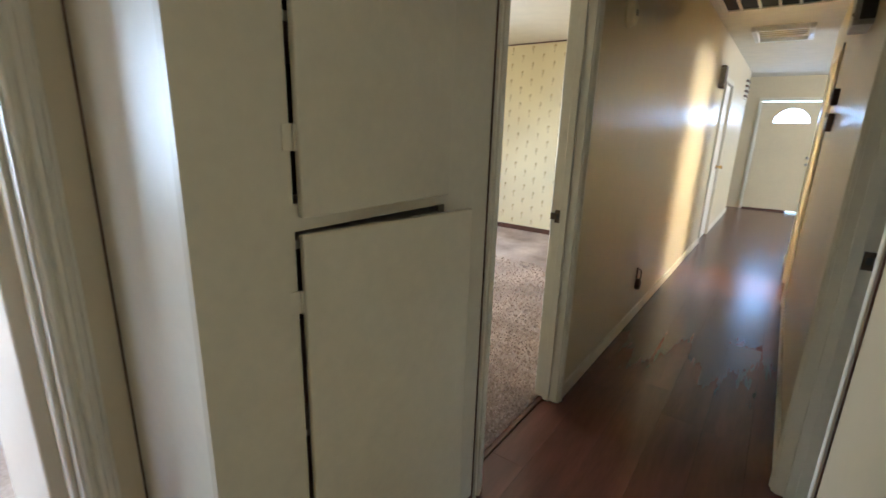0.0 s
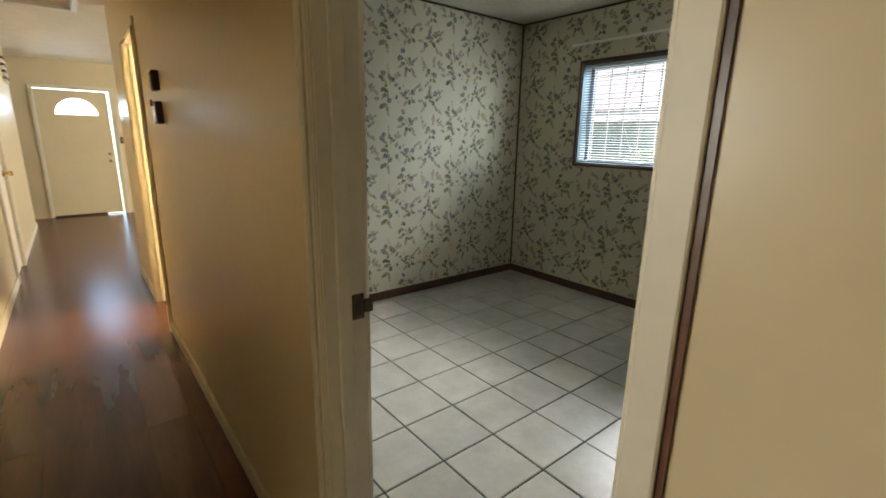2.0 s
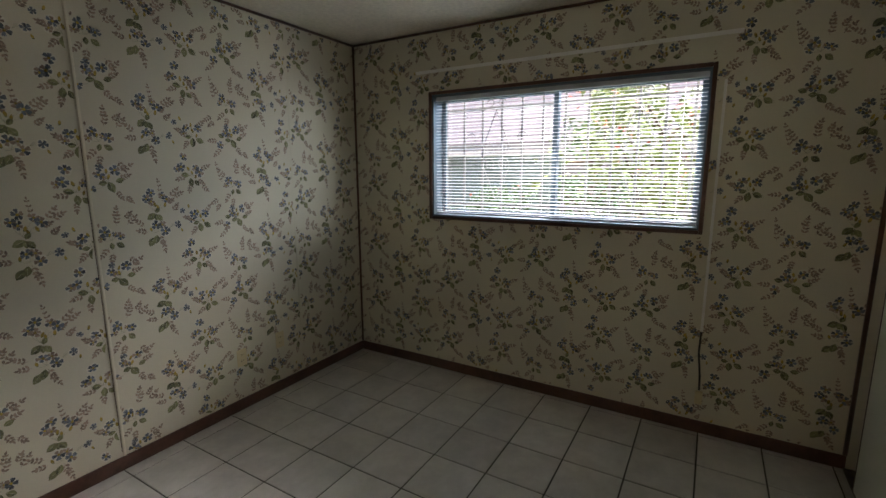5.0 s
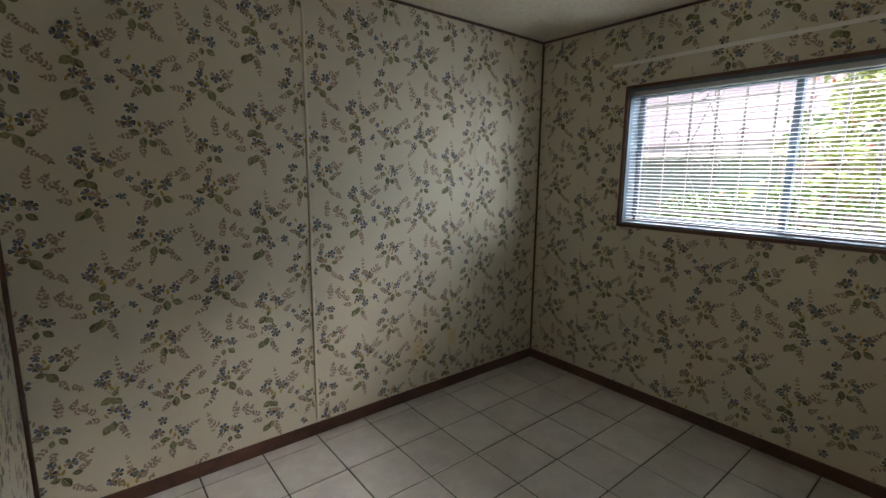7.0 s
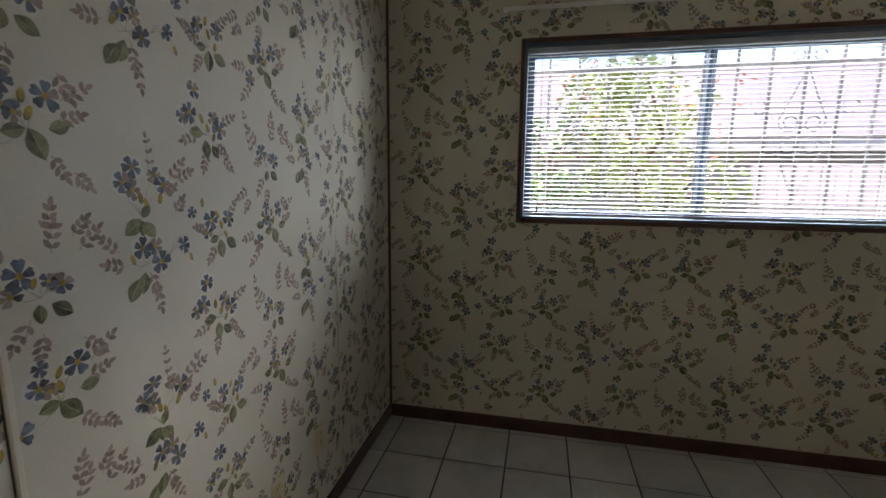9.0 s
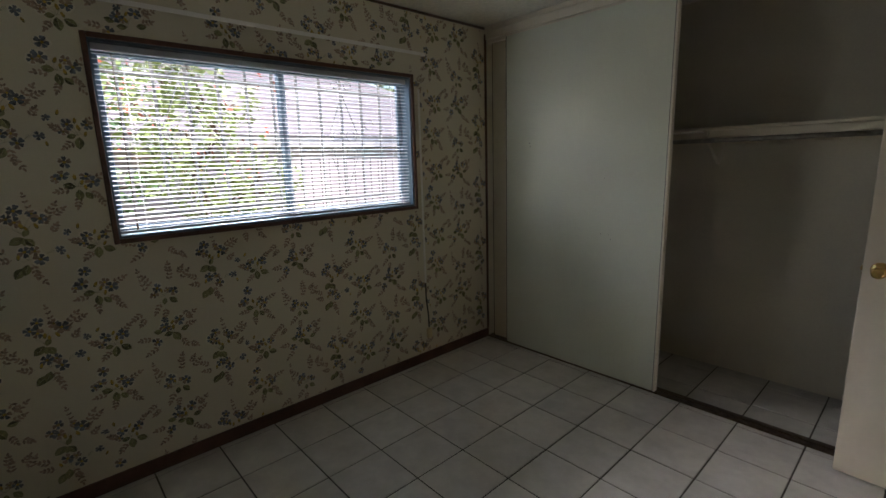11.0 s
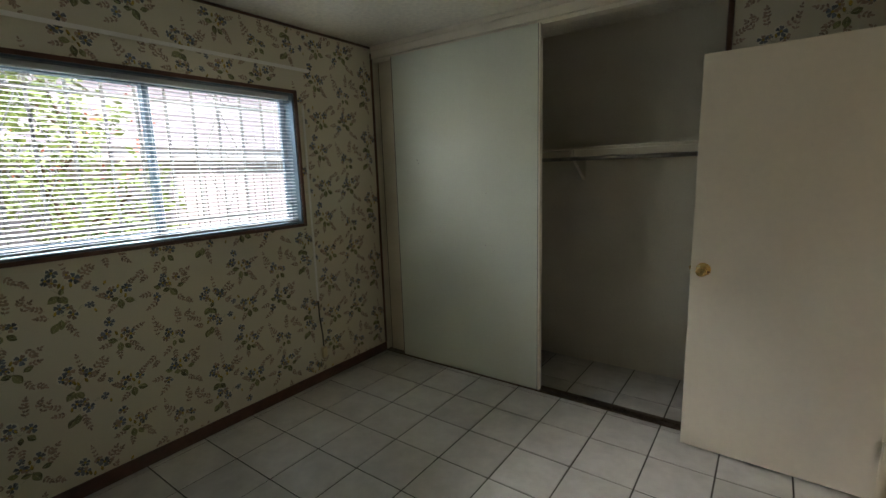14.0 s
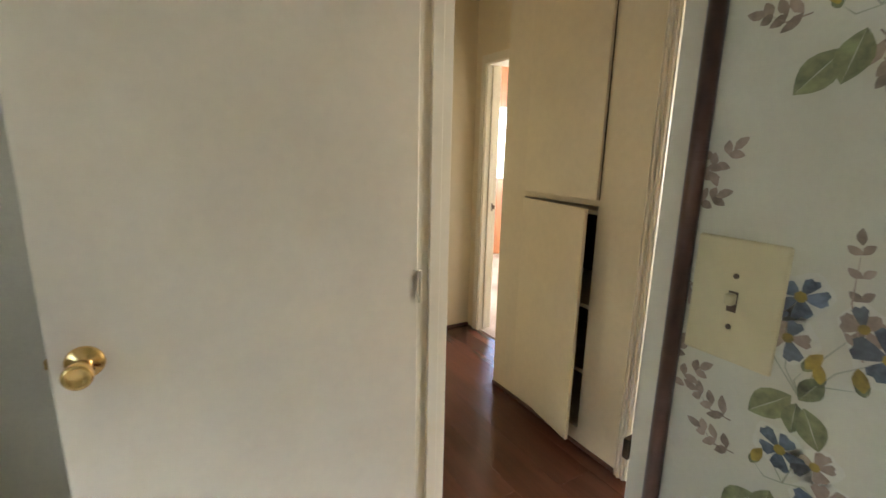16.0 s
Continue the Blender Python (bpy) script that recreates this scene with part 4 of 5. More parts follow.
# ---- printed flowers of the wallpaper ----
class Print:
    """Gathers small flat petals and leaves, and lays them on a wall as one mesh."""

    def __init__(self):
        self.polys = []

    def leaf(self, u, v, ang, length, width, mat, curl=0.12):
        c, s = math.cos(ang), math.sin(ang)
        pts = []
        for t, w in ((0, 0.12), (0.3, 0.85), (0.6, 0.9), (0.85, 0.45), (1, 0), (0.85, -0.40), (0.6, -0.75), (0.3, -0.8), (0, -0.12)):
            a, b = t * length, w * width / 2 + curl * length * t * (1 - t)
            pts.append((u + a * c - b * s, v + a * s + b * c))
        self.polys.append((pts, mat))

    def stem(self, u0, v0, u1, v1, w, mat):
        d = math.hypot(u1 - u0, v1 - v0)
        nx, ny = -(v1 - v0) / d * w / 2, (u1 - u0) / d * w / 2
        mx, my = (u0 + u1) / 2 + nx * 10, (v0 + v1) / 2 + ny * 10
        self.polys.append(([(u0 - nx, v0 - ny), (mx - nx, my - ny), (u1, v1), (mx + nx, my + ny), (u0 + nx, v0 + ny)], mat))

    def disc(self, u, v, r, mat, n=7):
        self.polys.append(([(u + r * math.cos(6.283 * k / n), v + r * math.sin(6.283 * k / n)) for k in range(n)], mat))

    def flower(self, u, v, r, mats, rng, centre=1, halo=None):
        a0 = rng.uniform(0, 6.28)
        squash, tip = rng.uniform(0.72, 1.0), rng.uniform(0, 3.14)
        ct, st = math.cos(tip), math.sin(tip)

        def put(x, y):
            p, q = x * ct + y * st, (-x * st + y * ct) * squash
            return u + p * ct - q * st, v + p * st + q * ct

        if halo is not None:
            self.polys.append(([put(1.16 * r * (1 + 0.08 * math.cos(5 * a)) * math.cos(a + a0), 1.16 * r * (1 + 0.08 * math.cos(5 * a)) * math.sin(a + a0)) for a in [6.283 * k / 20 for k in range(20)]], halo))
        for k in range(5):
            a = a0 + 6.283 * k / 5 + rng.uniform(-0.12, 0.12)
            ln = r * rng.uniform(0.85, 1.12)
            c, s = math.cos(a), math.sin(a)
            self.polys.append(([put(ln * (t * c - w * s), ln * (t * s + w * c)) for t, w in ((0.14, 0.1), (0.5, 0.28), (0.82, 0.40), (1.0, 0.20), (0.93, 0.0), (1.02, -0.19), (0.82, -0.38), (0.5, -0.28), (0.14, -0.1))], rng.choice(mats)))
        self.disc(u, v, r * 0.24, centre)

    def fern(self, u, v, ang, length, mat, rng, n=4, size=0.022):
        self.stem(u, v, u + length * math.cos(ang), v + length * math.sin(ang), 0.0016, mat)
        for k in range(n):
            t = (k + 0.6) / n
            pu, pv = u + t * length * math.cos(ang), v + t * length * math.sin(ang)
            for sd in (-1, 1):
                self.leaf(pu, pv, ang + sd * rng.uniform(0.75, 1.0), size * rng.uniform(0.8, 1.15) * (1.1 - 0.35 * t), size * 0.58, mat)
        self.leaf(u + length * math.cos(ang), v + length * math.sin(ang), ang, size, size * 0.58, mat)

    def bud(self, u, v, ang, k, mat, green):
        self.leaf(u, v, ang, 0.026 * k, 0.017 * k, mat, 0.0)
        self.leaf(u - 0.004 * math.cos(ang), v - 0.004 * math.sin(ang), ang + 0.5, 0.014 * k, 0.006 * k, green)
        self.leaf(u - 0.004 * math.cos(ang), v - 0.004 * math.sin(ang), ang - 0.5, 0.014 * k, 0.006 * k, green)

    def spray(self, u, v, design, rng):
        """One printed spray: b, m, n flowers, y buds, g leaves, f and u ferns, t tendrils, joined to its base by thin stems."""
        bu, bv, items = design
        for kind, du, dv, k in items:
            pu, pv = u + du, v + dv
            ang = math.atan2(dv - bv, du - bu) + rng.uniform(-0.2, 0.2)
            if kind in "bmny" and math.hypot(du - bu, dv - bv) < 0.10:
                self.stem(u + bu, v + bv, pu, pv, 0.0016, 1)
            if kind == "b":
                self.flower(pu, pv, 0.0255 * k, (4, 4, 4, 5, 5, 2), rng, 6, 0)
            elif kind == "m":
                self.flower(pu, pv, 0.0235 * k, (2, 2, 2, 5), rng, 6, 0)
            elif kind == "n":
                self.flower(pu, pv, 0.020 * k, (4, 5), rng, 5, 0)
            elif kind == "y":
                self.bud(pu, pv, rng.uniform(1.0, 2.1), k, 6, 3)
            elif kind == "g":
                lu, lv = pu - 0.020 * k * math.cos(ang), pv - 0.020 * k * math.sin(ang)
                for sd in (-1, 1):
                    edge = [(0, 0), (0.12, 0.20), (0.28, 0.38), (0.45, 0.47), (0.62, 0.44), (0.78, 0.31), (0.90, 0.15), (1.0, 0.0), (0.5, 0.012)]
                    c, q = math.cos(ang), math.sin(ang)
                    self.polys.append(([(lu + k * (0.044 * t * c - sd * 0.030 * w * q), lv + k * (0.044 * t * q + sd * 0.030 * w * c)) for t, w in edge], 3))
            elif kind == "f":
                ln = 0.052 * k
                self.fern(pu - 0.4 * ln * math.cos(ang), pv - 0.4 * ln * math.sin(ang), ang, ln, 2, rng, 3, 0.020)
            elif kind == "u":
                a = 1.75 + rng.uniform(-0.1, 0.1)
                self.fern(pu - 0.055 * math.cos(a), pv - 0.055 * math.sin(a), a, 0.11, 2, rng, 5, 0.016)
            else:
                for sp in (-0.5, 0.0, 0.5):
                    self.stem(pu - 0.02 * math.cos(ang), pv - 0.02 * math.sin(ang), pu + 0.026 * k * math.cos(ang + sp), pv + 0.026 * k * math.sin(ang + sp), 0.0016, 1)

    def lay(self, parent, place, inside, mats, bright=0):
        verts, faces, idx = [], [], []
        for n, (pts, m) in enumerate(self.polys):
            if all(inside(u, v) for u, v in pts):
                b = len(verts)
                verts += [place(u, v, 0.0003 + 0.00014 * m + 0.000015 * (n % 8)) for u, v in pts]
                faces.append(tuple(range(b, b + len(pts))))
                idx.append(m)
        me = bpy.data.meshes.new("paper_print")
        me.from_pydata(verts, [], faces)
        for mt in mats:
            me.materials.append(mt)
        me.polygons.foreach_set("material_index", idx)
        ob = new("paper_print", me)
        ob.parent = parent
        return tagged(ob, "printed sprays of blue, mauve and green flowers", kind="stuff")


# the repeat of the paper: six sprays, a column 0.681 m wide with a half drop of 0.238 m
SPRAY_A = (0.031, -0.105, [("b", -0.001, 0.000, 1), ("b", -0.018, -0.055, 1.05), ("m", -0.041, -0.067, 0.9), ("m", 0.062, -0.061, 0.95), ("b", 0.084, -0.086, 1.05), ("f", 0.109, -0.064, 1), ("y", 0.025, -0.073, 0.9), ("y", 0.043, -0.094, 0.8), ("y", 0.058, -0.116, 0.8), ("g", 0.004, -0.100, 1), ("g", 0.032, -0.138, 1.1), ("g", 0.063, -0.143, 0.9), ("f", -0.013, -0.115, 0.9), ("f", 0.025, -0.162, 0.8), ("f", 0.080, -0.134, 0.7), ("f", 0.102, -0.168, 0.8), ("t", 0.098, -0.098, 0.7)])
SPRAY_B = (0.062, -0.364, [("n", -0.034, -0.294, 0.8), ("y", 0.003, -0.280, 0.8), ("b", 0.030, -0.319, 1), ("m", 0.014, -0.350, 0.85), ("y", 0.057, -0.312, 0.8), ("y", 0.069, -0.341, 0.9), ("b", 0.097, -0.320, 1), ("f", 0.107, -0.303, 0.9), ("g", 0.040, -0.368, 0.8), ("g", 0.062, -0.395, 1.2), ("g", 0.101, -0.385, 1.1), ("f", 0.031, -0.399, 0.8), ("f", -0.001, -0.338, 0.6), ("y", 0.085, -0.366, 0.8), ("t", 0.122, -0.395, 0.6)])
SPRAY_C = (-0.173, -0.295, [("u", -0.141, -0.182, 1), ("b", -0.189, -0.189, 1), ("b", -0.216, -0.220, 0.9), ("m", -0.193, -0.235, 1), ("m", -0.136, -0.205, 0.9), ("b", -0.113, -0.227, 1.1), ("f", -0.079, -0.200, 1.1), ("f", -0.057, -0.210, 0.9), ("f", -0.101, -0.243, 0.6), ("y", -0.173, -0.261, 0.9), ("y", -0.126, -0.265, 0.9), ("y", -0.159, -0.272, 0.8), ("g", -0.197, -0.312, 1.2), ("g", -0.175, -0.317, 0.8), ("g", -0.159, -0.321, 1), ("g", -0.166, -0.283, 0.8)])
SPRAY_D = (-0.173, -0.396, [("b", -0.181, -0.360, 1), ("m", -0.149, -0.360, 0.9), ("b", -0.136, -0.397, 1), ("n", -0.066, -0.368, 1), ("y", -0.044, -0.406, 0.7), ("f", -0.075, -0.280, 0.7), ("g", -0.209, -0.445, 1.2), ("g", -0.185, -0.434, 1.1), ("f", -0.162, -0.435, 1), ("f", -0.152, -0.462, 1.2), ("f", -0.240, -0.388, 0.8), ("f", -0.250, -0.348, 0.9), ("y", -0.204, -0.388, 0.8), ("t", -0.093, -0.374, 0.8)])
SPRAY_E = (0.302, 0.104, [("b", 0.266, 0.143, 1), ("m", 0.284, 0.132, 0.8), ("b", 0.336, 0.165, 1.05), ("b", 0.228, 0.074, 1), ("y", 0.299, 0.152, 0.8), ("y", 0.303, 0.124, 0.9), ("g", 0.314, 0.085, 1.3), ("g", 0.353, 0.114, 0.9), ("g", 0.282, 0.103, 0.9), ("g", 0.239, 0.124, 0.9), ("f", 0.380, 0.171, 1.1), ("f", 0.370, 0.131, 0.8), ("f", 0.193, 0.097, 0.9), ("f", 0.215, 0.040, 1.1), ("f", 0.342, 0.051, 0.8), ("n", 0.272, 0.178, 0.9), ("f", 0.381, 0.026, 0.7)])
SPRAY_F = (0.290, -0.176, [("b", 0.261, -0.133, 1.05), ("m", 0.244, -0.164, 0.9), ("b", 0.327, -0.159, 0.95), ("m", 0.304, -0.150, 0.7), ("u", 0.203, -0.090, 0.9), ("f", 0.229, -0.100, 1.1), ("f", 0.319, -0.084, 1), ("f", 0.317, -0.050, 0.9), ("f", 0.380, -0.091, 1), ("f", 0.365, -0.066, 0.7), ("g", 0.321, -0.203, 1), ("g", 0.285, -0.203, 0.8), ("f", 0.256, -0.226, 1), ("f", 0.282, -0.255, 0.8), ("f", 0.171, -0.251, 0.9), ("f", 0.188, -0.280, 0.7), ("y", 0.278, -0.156, 0.7), ("f", 0.366, -0.283, 0.9)])
SPRAYS = (SPRAY_A, SPRAY_B, SPRAY_C, SPRAY_D, SPRAY_E, SPRAY_F)
CU, CV = 0.681, 0.476


def flower_paper(p, u0, u1, v0, v1, ou, ov, seed):
    """The paper between u0 and u1, with its first spray at (ou, ov) and at every repeat from there."""
    keep = p.polys
    p.polys = []
    rng = random.Random(seed)
    for i in range(math.floor((u0 - ou) / CU) - 1, math.ceil((u1 - ou) / CU) + 2):
        for j in range(math.floor((v0 - ov) / CV) - 2 - abs(i), math.ceil((v1 - ov) / CV) + 2 + abs(i)):
            u, v = ou + i * CU, ov + j * CV + i * CV / 2
            if v0 - 0.5 < v < v1 + 0.5:
                for design in SPRAYS:
                    p.spray(u, v, design, rng)
    p.polys = keep + [q for q in p.polys if all(u0 < a < u1 for a, b in q[0])]
    return p


MATS = (M_PALE, M_STEM, M_MAUVE, M_GREEN, M_BLUE, M_SLATE, M_YELLOW)
np_ = Print()
for k, (s0, s1) in enumerate(zip(SEAMS, SEAMS[1:])):
    flower_paper(np_, s0 + 0.003, s1 - 0.003, 0, CEIL, 0.684 + 1.224 * k, 1.783 - 0.168 * k, 5 + k)
np_.lay(north, lambda u, v, d: (u, RN - 0.0042 - d, v), lambda u, v: RW + 0.01 < u < RE - 0.012 and 0.076 < v < CEIL - 0.015, MATS)
flower_paper(Print(), -RN, -RS, 0, CEIL, -2.352, 0.599, 9).lay(east, lambda u, v, d: (RE - 0.0042 - d, -u, v), lambda u, v: RS + 0.012 < -u < RN - 0.012 and 0.076 < v < CEIL - 0.015 and not (WIN_S - 0.018 < -u < WIN_N + 0.018 and WIN_B - 0.018 < v < WIN_T + 0.018), MATS)
flower_paper(Print(), RS, RN, 0, CEIL, 2.281, 1.475, 10).lay(west, lambda u, v, d: (RW + 0.0002 + d, u, v), lambda u, v: (D1 + 0.036 < u < RN - 0.012 or (RS < u < RN - 0.012 and v > 2.12)) and 0.076 < v < CEIL - 0.015, MATS)
flower_paper(Print(), RW, 0.93, 0, CEIL, 0.45, 1.3, 11).lay(south, lambda u, v, d: (u, RS + 0.0042 + d, v), lambda u, v: RW + 0.01 < u < 0.90 and 0.076 < v < CEIL - 0.015, MATS)

yp = Print()
rngy = random.Random(2)
for i in range(-31, -5):
    for j in range(0, 13):
        u, v = i * 0.15, j * 0.20 + (i % 2) * 0.10
        yp.fern(u, v, 1.57 + rngy.uniform(-0.3, 0.3), 0.045, 0, rngy, 2, 0.022)
        yp.flower(u + 0.006, v + 0.055, 0.017, (0, 1), rngy, 1)
        yp.leaf(u, v, 4.4, 0.03, 0.012, 1)
yellow_wall = bpy.data.objects["wall_yellow_north"]
tagged(yp.lay(yellow_wall, lambda u, v, d: (u, 5.6995 - d, v), lambda u, v: -4.6 < u < HW - 0.12 and 0.08 < v < CEIL - 0.02, (M_MUSTARD, M_MUSTARD)), "printed mustard sprigs in rows")


# short tufts of the carpet by the doorway
rngt = random.Random(9)
tv, tf = [], []
for _ in range(26000):
    x, y = HW - 0.10 - 1.7 * rngt.random() ** 1.6, 1.22 + 3.0 * rngt.random() ** 1.5
    if x > HW - 0.13 and not Y0 < y < Y1:
        continue
    a, h, w = rngt.uniform(0, 6.28), rngt.uniform(0.008, 0.016), rngt.uniform(0.003, 0.006)
    dx, dy = w * math.cos(a), w * math.sin(a)
    lx, ly = rngt.uniform(-0.007, 0.007), rngt.uniform(-0.007, 0.007)
    b = len(tv)
    tv += [(x - dx, y - dy, 0.002), (x + dx, y + dy, 0.002), (x + lx + dx * 0.8, y + ly + dy * 0.8, 0.004 + h), (x + lx - dx * 0.8, y + ly - dy * 0.8, 0.004 + h)]
    tf.append((b, b + 1, b + 2, b + 3))
tme = bpy.data.meshes.new("carpet_pile")
tme.from_pydata(tv, [], tf)
tme.materials.append(M_TUFT)
pile = new("carpet_pile", tme)
pile.parent = bpy.data.objects["floor_yellow_room"]
tagged(pile, "thick plush carpet pile", kind="stuff")


# ---- outdoors ----
tagged(link("ground", boxes((-60, -60, -0.5, 80, 80, -0.22)), M_GROUND), "dry grassy ground round the house", "ground", kind="structure")

bars = thing("window_grille", RE + 0.27, (WIN_S + WIN_N) / 2, 1.0, "painted iron security grille with scrolls outside the window", "window grille")
for k in range(13):
    yy = -0.955 + 1.86 * k / 12
    part("bar", boxes((-0.006, yy - 0.007, 0.10, 0.006, yy + 0.007, 1.16)), M_IRON, bars)
for zz in (0.275, 0.985):
    part("cross_bar", boxes((-0.008, -0.975, zz - 0.010, 0.008, 0.95, zz + 0.010)), M_IRON, bars)
for cy in (-0.492, 0.480):
    bm = bmesh.new()
    for sd in (-1, 1):
        for m in (1, -1):
            tube(bm, [(-0.012, cy, 0.64 + m * 0.33), (-0.012, cy + sd * 0.055, 0.64 + m * 0.19), (-0.012, cy + sd * 0.105, 0.64 + m * 0.075)], 0.0045, 6)
            tube(bm, [(-0.012, cy + sd * (0.055 + (0.048 - 0.0018 * k) * math.cos(0.5 * k)), 0.64 + m * (0.058 + (0.048 - 0.0018 * k) * math.sin(0.5 * k) * -1)) for k in range(16)], 0.0045, 6)
        tube(bm, [(-0.012, cy + sd * (0.20 + (0.045 - 0.002 * k) * math.cos(0.55 * k)), 0.77 + (0.045 - 0.002 * k) * math.sin(0.55 * k)) for k in range(11)], 0.0045, 6)
        tube(bm, [(-0.012, cy + sd * (0.045 + (0.030 - 0.001 * k) * math.cos(0.55 * k)), 1.02 + (0.030 - 0.001 * k) * math.sin(0.55 * k)) for k in range(11)], 0.0045, 6)
    part("scroll", bm, M_IRON, bars)
for yy in (-0.955, 0.905):
    for zz in (0.275, 0.985):
        part("anchor", boxes((-0.105, yy - 0.008, zz - 0.008, -0.009, yy + 0.008, zz + 0.008)), M_IRON, bars)

house = thing("neighbour_house", 9.2, 0.0, -0.22, "low pale neighbouring house with a shingle roof", "house")
HS, HN = -5.9, 14.0
part("wall", boxes((0.0, 4.3, 0.0, 6.0, HN, 2.05)), M_FENCE, house, "grey-green house wall")
part("wall", boxes((0.02, HS, 0.0, 6.0, 4.2995, 2.05)), M_STUCCO, house, "pale plastered house wall")
part("fascia", boxes((-0.62, HS - 0.6, 2.055, -0.55, HN + 0.6, 2.255), (-0.55, HS - 0.6, 2.055, 0.0, HN + 0.6, 2.095), (-0.55, HS - 0.6, 2.055, 6.6, HS - 0.53, 2.255)), M_EAVE, house, "dark eave board")
# a hipped roof in courses of shingles
RIDGE, ZR = 3.0, 4.1
for k in range(14):
    t0, t1 = k / 14, (k + 1.12) / 14
    t1 = min(t1, 1.0)
    rb = bmesh.new()
    xa, xb = -0.68 + (RIDGE + 0.68) * t0, -0.68 + (RIDGE + 0.68) * t1
    za, zb = 2.265 + (ZR - 2.265) * t0, 2.265 + (ZR - 2.265) * t1
    ya, yb = HS - 0.66 + (RIDGE + 0.68) * t0, HS - 0.66 + (RIDGE + 0.68) * t1
    na, nb = HN + 0.66 - (RIDGE + 0.68) * t0, HN + 0.66 - (RIDGE + 0.68) * t1
    xc, xd = 2 * RIDGE - xa, 2 * RIDGE - xb
    v = [rb.verts.new(p) for p in ((xa, ya, za + 0.02), (xa, na, za + 0.02), (xb, nb, zb), (xb, yb, zb), (xc, ya, za + 0.02), (xd, yb, zb), (xc, na, za + 0.02), (xd, nb, zb), (xa, ya, za - 0.02), (xa, na, za - 0.02), (xc, ya, za - 0.02), (xc, na, za - 0.02))]
    for f in ((0, 1, 2, 3), (4, 0, 3, 5), (1, 6, 7, 2), (6, 4, 5, 7), (8, 9, 1, 0), (10, 8, 0, 4), (9, 11, 6, 1)):
        if len({tuple(round(c, 4) for c in v[i].co) for i in f}) >= 3:
            rb.faces.new([v[i] for i in f])
    part("shingle_course", rb, M_ROOF, house)
for wy in (8.5,):
    w = part("window", boxes((-0.03, wy, 0.95, 0.0, wy + 1.5, 1.95)), M_WHITEP, house)
    part("pane", boxes((-0.034, wy + 0.07, 1.02, -0.031, wy + 1.43, 1.88)), M_DARK, w)

fence = thing("garden_fence", 7.0, 0.0, -0.22, "weathered pale board fence beside the path", "fence")
fm = boxes((-0.012, 0.0, 0.05, 0.012, 0.135, 1.80), bevel=0.003)
fme = bpy.data.meshes.new("board")
fm.to_mesh(fme)
fm.free()
fme.materials.append(M_STUCCO)
for k in range(57):
    b = new("board", fme)
    b.parent = fence
    b.matrix_local = pose(random.uniform(-0.004, 0.004), -7.2 + 0.145 * k, random.uniform(-0.015, 0.015), 0, 0, 0)
part("rail", boxes((0.012, -7.2, 0.35, 0.05, 1.06, 0.43), (0.012, -7.2, 1.45, 0.05, 1.06, 1.53)), M_STUCCO, fence)
tagged(link("pavement_side", boxes((3.6, -20, -0.24, 4.7, 20, -0.205)), M_CONC), "narrow concrete side path", "pavement", kind="structure")


def leaf_cloud(bm, rng, centres, n, size):
    for _ in range(n):
        cx, cy, cz, r = rng.choice(centres)
        d = Vector((rng.gauss(0, 1), rng.gauss(0, 1), rng.gauss(0, 1))).normalized() * r * rng.uniform(0.35, 1.0) ** 0.6
        p = Vector((cx, cy, cz)) + d
        a = Vector((rng.gauss(0, 1), rng.gauss(0, 1), rng.gauss(0, 0.6))).normalized()
        b = a.orthogonal().normalized()
        b = (b * math.cos(rng.uniform(0, 6)) + a.cross(b) * math.sin(rng.uniform(0, 6))).normalized()
        s = size * rng.uniform(0.6, 1.3)
        vs = [bm.verts.new(p + x) for x in (a * -s, b * s * 0.42, a * s, b * s * -0.42)]
        bm.faces.new(vs)


def tree(x, y, h, spread, seed, label, mat, n=2600, trunk_r=0.06, size=0.06):
    rng = random.Random(seed)
    t = thing("garden_tree", x, y, -0.24, label, "tree")
    bm = bmesh.new()
    centres = []
    tr = []
    for k in range(6):
        tr.append((rng.uniform(-0.05, 0.05) * k, rng.uniform(-0.05, 0.05) * k, h * 0.6 * k / 5))
    for k, (a, b) in enumerate(zip(tr, tr[1:])):
        tube(bm, [a, b], trunk_r * (1 - 0.13 * k), 8)
    for k in range(9):
        base = Vector(tr[rng.randint(2, 5)])
        ang = rng.uniform(0, 6.28)
        tip = base + Vector((math.cos(ang) * spread * rng.uniform(0.4, 0.9), math.sin(ang) * spread * rng.uniform(0.4, 0.9), h * rng.uniform(0.05, 0.36)))
        mid = (base + tip) / 2 + Vector((0, 0, 0.12))
        tube(bm, [base, mid, tip], trunk_r * 0.3, 6)
        for q_ in (mid, tip):
            centres.append((q_.x, q_.y, q_.z, spread * rng.uniform(0.2, 0.42)))
    part("trunk", bm, M_BARK, t)
    bm = bmesh.new()
    leaf_cloud(bm, rng, centres, n, size)
    part("crown", bm, mat, t)
    return t


lead = tree(6.3, 2.35, 3.5, 1.25, 11, "leafy yellow-green garden tree with orange blossoms", M_LEAF2, 2300, 0.05, 0.055)
bm = bmesh.new()
leaf_cloud(bm, random.Random(31), [(0.1, 0.4, 2.2, 0.5), (-0.2, -0.5, 2.5, 0.5), (0.2, 0.7, 2.7, 0.5), (-0.1, -0.2, 1.7, 0.45)], 170, 0.045)
part("blossom", bm, M_RED, lead, "orange-red blossoms")
tree(7.5, 3.3, 3.4, 0.9, 12, "small green garden tree", M_LEAF, 1300)
tree(17.5, -6.5, 4.9, 2.2, 13, "green tree behind the neighbouring house", M_LEAF2, 1400, 0.12, 0.10)
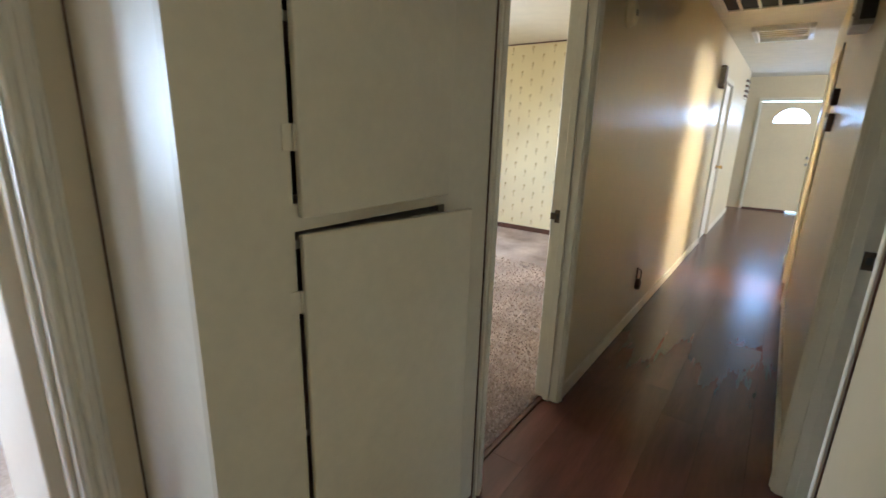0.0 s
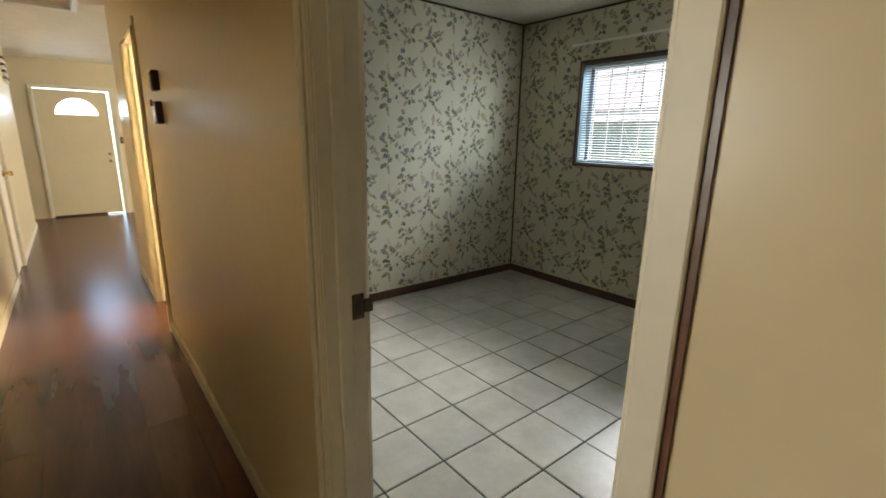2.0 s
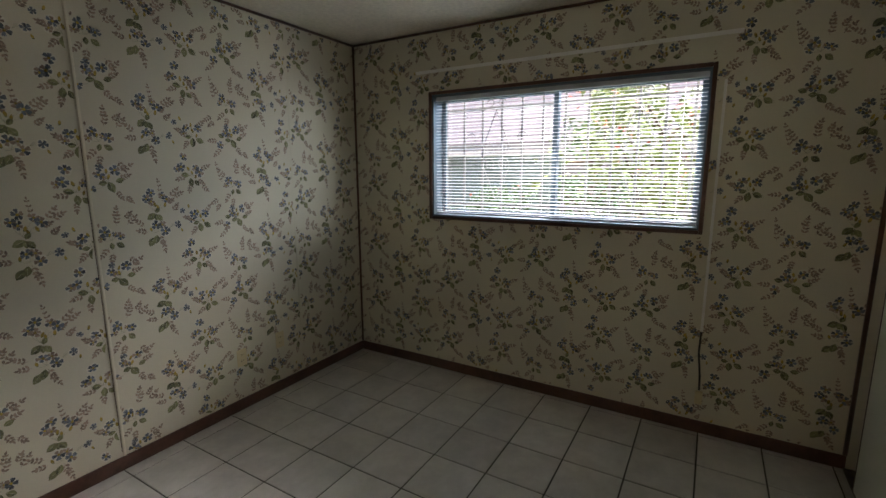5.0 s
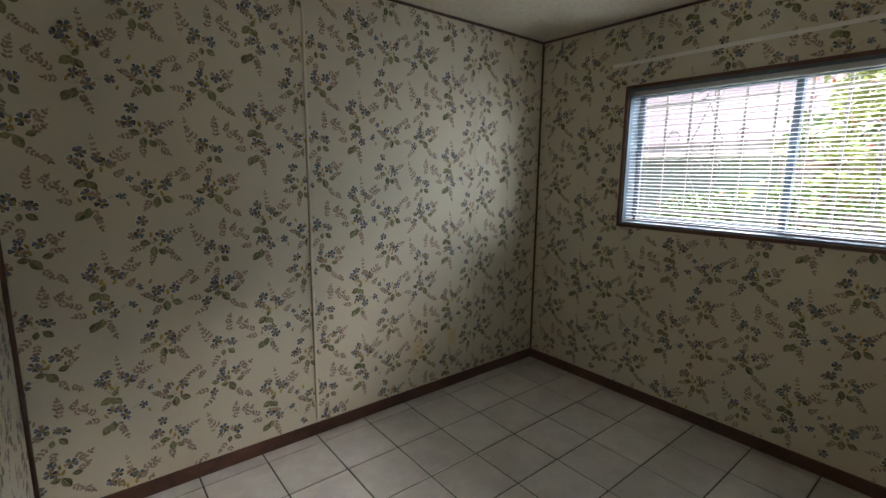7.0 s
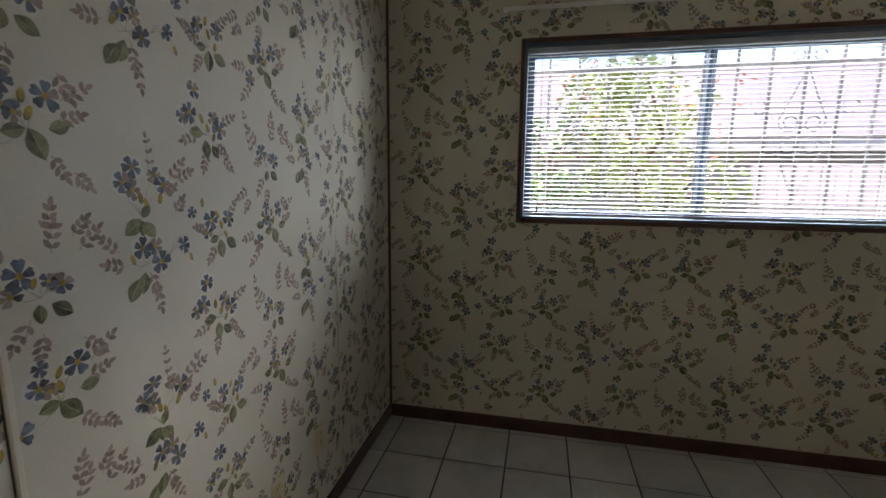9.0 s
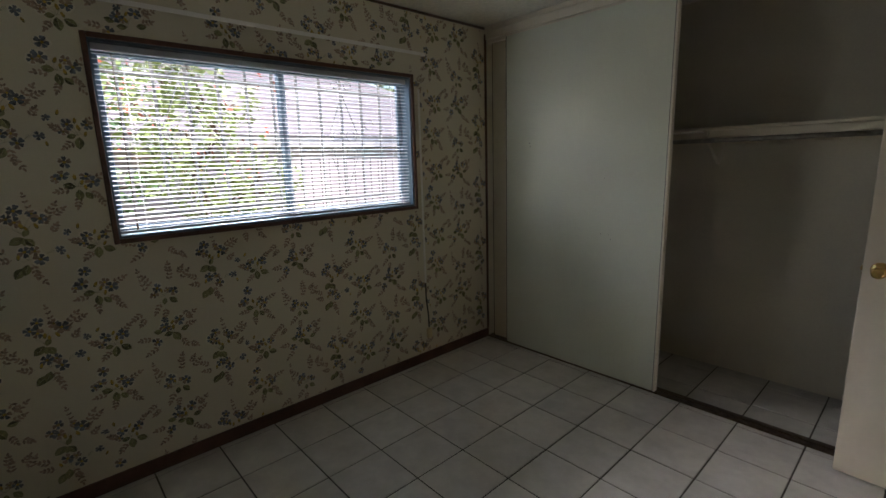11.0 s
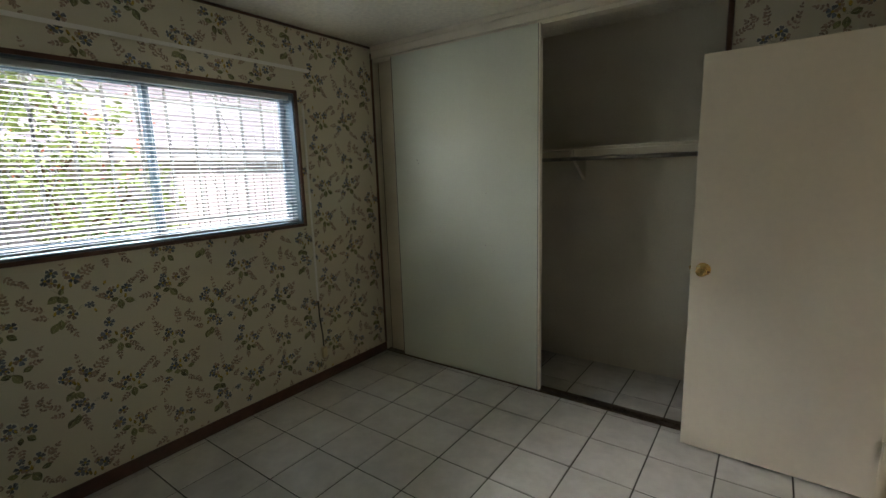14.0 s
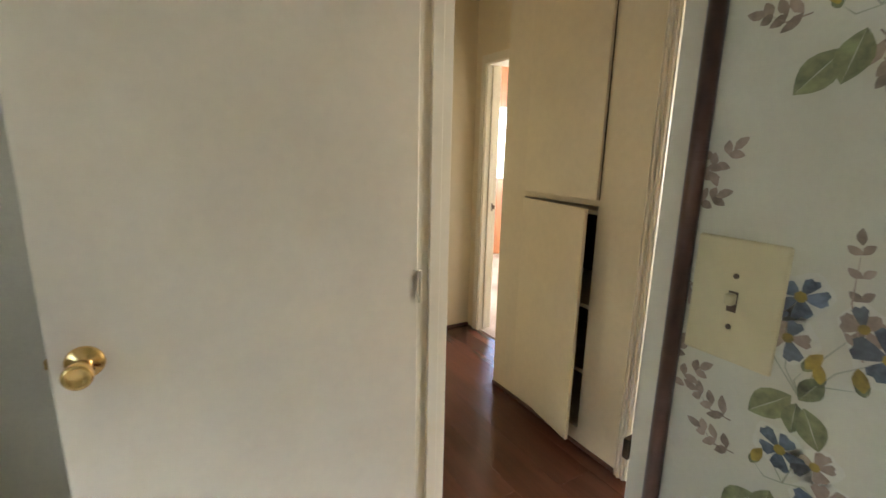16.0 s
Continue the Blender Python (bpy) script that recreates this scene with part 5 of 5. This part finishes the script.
tree(7.6, 7.6, 3.0, 1.0, 14, "green tree by the neighbouring house", M_LEAF2)


def bush(x, y, r, h, seed, mat, blossom=0, label="low green garden shrub"):
    rng = random.Random(seed)
    t = thing("garden_shrub", x, y, -0.23, label, "shrub", "garden shrubs")
    bm = bmesh.new()
    tips = []
    for k in range(9):
        a, d = rng.uniform(0, 6.28), r * rng.uniform(0.2, 0.8)
        tip = (d * math.cos(a), d * math.sin(a), h * rng.uniform(0.5, 0.95))
        tube(bm, [(0, 0, 0), (tip[0] * 0.5, tip[1] * 0.5, tip[2] * 0.6), tip], 0.008, 5)
        tips.append((*tip, r * 0.45))
    part("stems", bm, M_BARK, t)
    bm = bmesh.new()
    leaf_cloud(bm, rng, tips, 900, 0.05)
    part("foliage", bm, mat, t)
    if blossom:
        bm = bmesh.new()
        leaf_cloud(bm, rng, tips, blossom, 0.035)
        part("blossom", bm, M_RED, t, "small red blossoms")


for x, y, r, h, sd, mt, bl in ((5.2, 4.9, 0.6, 1.25, 21, M_LEAF, 40), (5.4, 3.7, 0.5, 1.0, 22, M_LEAF2, 60), (5.6, 2.2, 0.55, 1.3, 23, M_LEAF, 50), (5.9, 6.2, 0.7, 1.5, 24, M_LEAF2, 30), (5.3, -0.6, 0.5, 0.9, 25, M_LEAF, 0), (5.9, -1.6, 0.6, 1.1, 26, M_LEAF2, 40), (6.3, 4.3, 0.6, 1.5, 27, M_LEAF, 60)):
    bush(x, y, r, h, sd, mt, bl)


# ---- floor pieces ----
PITCH, TX, TY = 0.310, 2.055, 1.416
tm = boxes((0.0036, 0.0036, -0.008, PITCH - 0.0036, PITCH - 0.0036, 0.0), bevel=0.0025)
tile_me = bpy.data.meshes.new("tile")
tm.to_mesh(tile_me)
tm.free()
tile_me.materials.append(M_TILE)
for i in range(-6, 5):
    for j in range(-4, 10):
        x, y = TX + i * PITCH, TY + j * PITCH
        if x + PITCH < RW - 0.05 or x > RE or y > RN or y + PITCH < 0.36:
            continue
        x0, x1, y0, y1 = max(x, RW - 0.04), min(x + PITCH, RE), max(y, 0.36), min(y + PITCH, RN)
        if x1 - x0 < 0.02 or y1 - y0 < 0.02:
            continue
        if x1 - x0 > PITCH - 0.001 and y1 - y0 > PITCH - 0.001:
            t = new("tile", tile_me)
            t.parent = tile_floor
            t.matrix_local = pose(x, y, random.uniform(-0.0006, 0.0006), random.uniform(-0.12, 0.12), random.uniform(-0.12, 0.12), 0)
        else:
            part("tile", boxes((x0 + 0.003, y0 + 0.003, -0.008, x1 - 0.003, y1 - 0.003, 0.0), bevel=0.0025), M_TILE, tile_floor)

PW, PL = 0.192, 1.215
pm = boxes((0.0002, 0.0002, -0.009, PW - 0.0002, PL - 0.0002, 0.0), bevel=0.0004)
plank_me = bpy.data.meshes.new("plank")
pm.to_mesh(plank_me)
pm.free()
plank_me.materials.append(M_PLANK)


def planks(x0, y0, x1, y1, seed):
    rng = random.Random(seed)
    i = math.floor(x0 / PW)
    while i * PW < x1:
        y = y0 - rng.uniform(0.05, PL - 0.05)
        while y < y1:
            a0, a1, b0, b1 = max(i * PW, x0), min(i * PW + PW, x1), max(y, y0), min(y + PL, y1)
            if a1 - a0 > 0.01 and b1 - b0 > 0.02:
                if a1 - a0 > PW - 0.001 and b1 - b0 > PL - 0.001:
                    p = new("plank", plank_me)
                    p.parent = wood_floor
                    p.matrix_local = pose(i * PW, y, 0)
                else:
                    part("plank", boxes((a0 + 0.0002, b0 + 0.0002, -0.009, a1 - 0.0002, b1 - 0.0002, 0.0), bevel=0.0004), M_PLANK, wood_floor)
            y += PL
        i += 1


planks(HW - 0.07, -0.70, HE + 0.045, 6.35, 3)
planks(-1.25, -0.70, HW - 0.07, 0.20, 4)
planks(HW - 0.11, 6.35, 2.2, 10.83, 5)
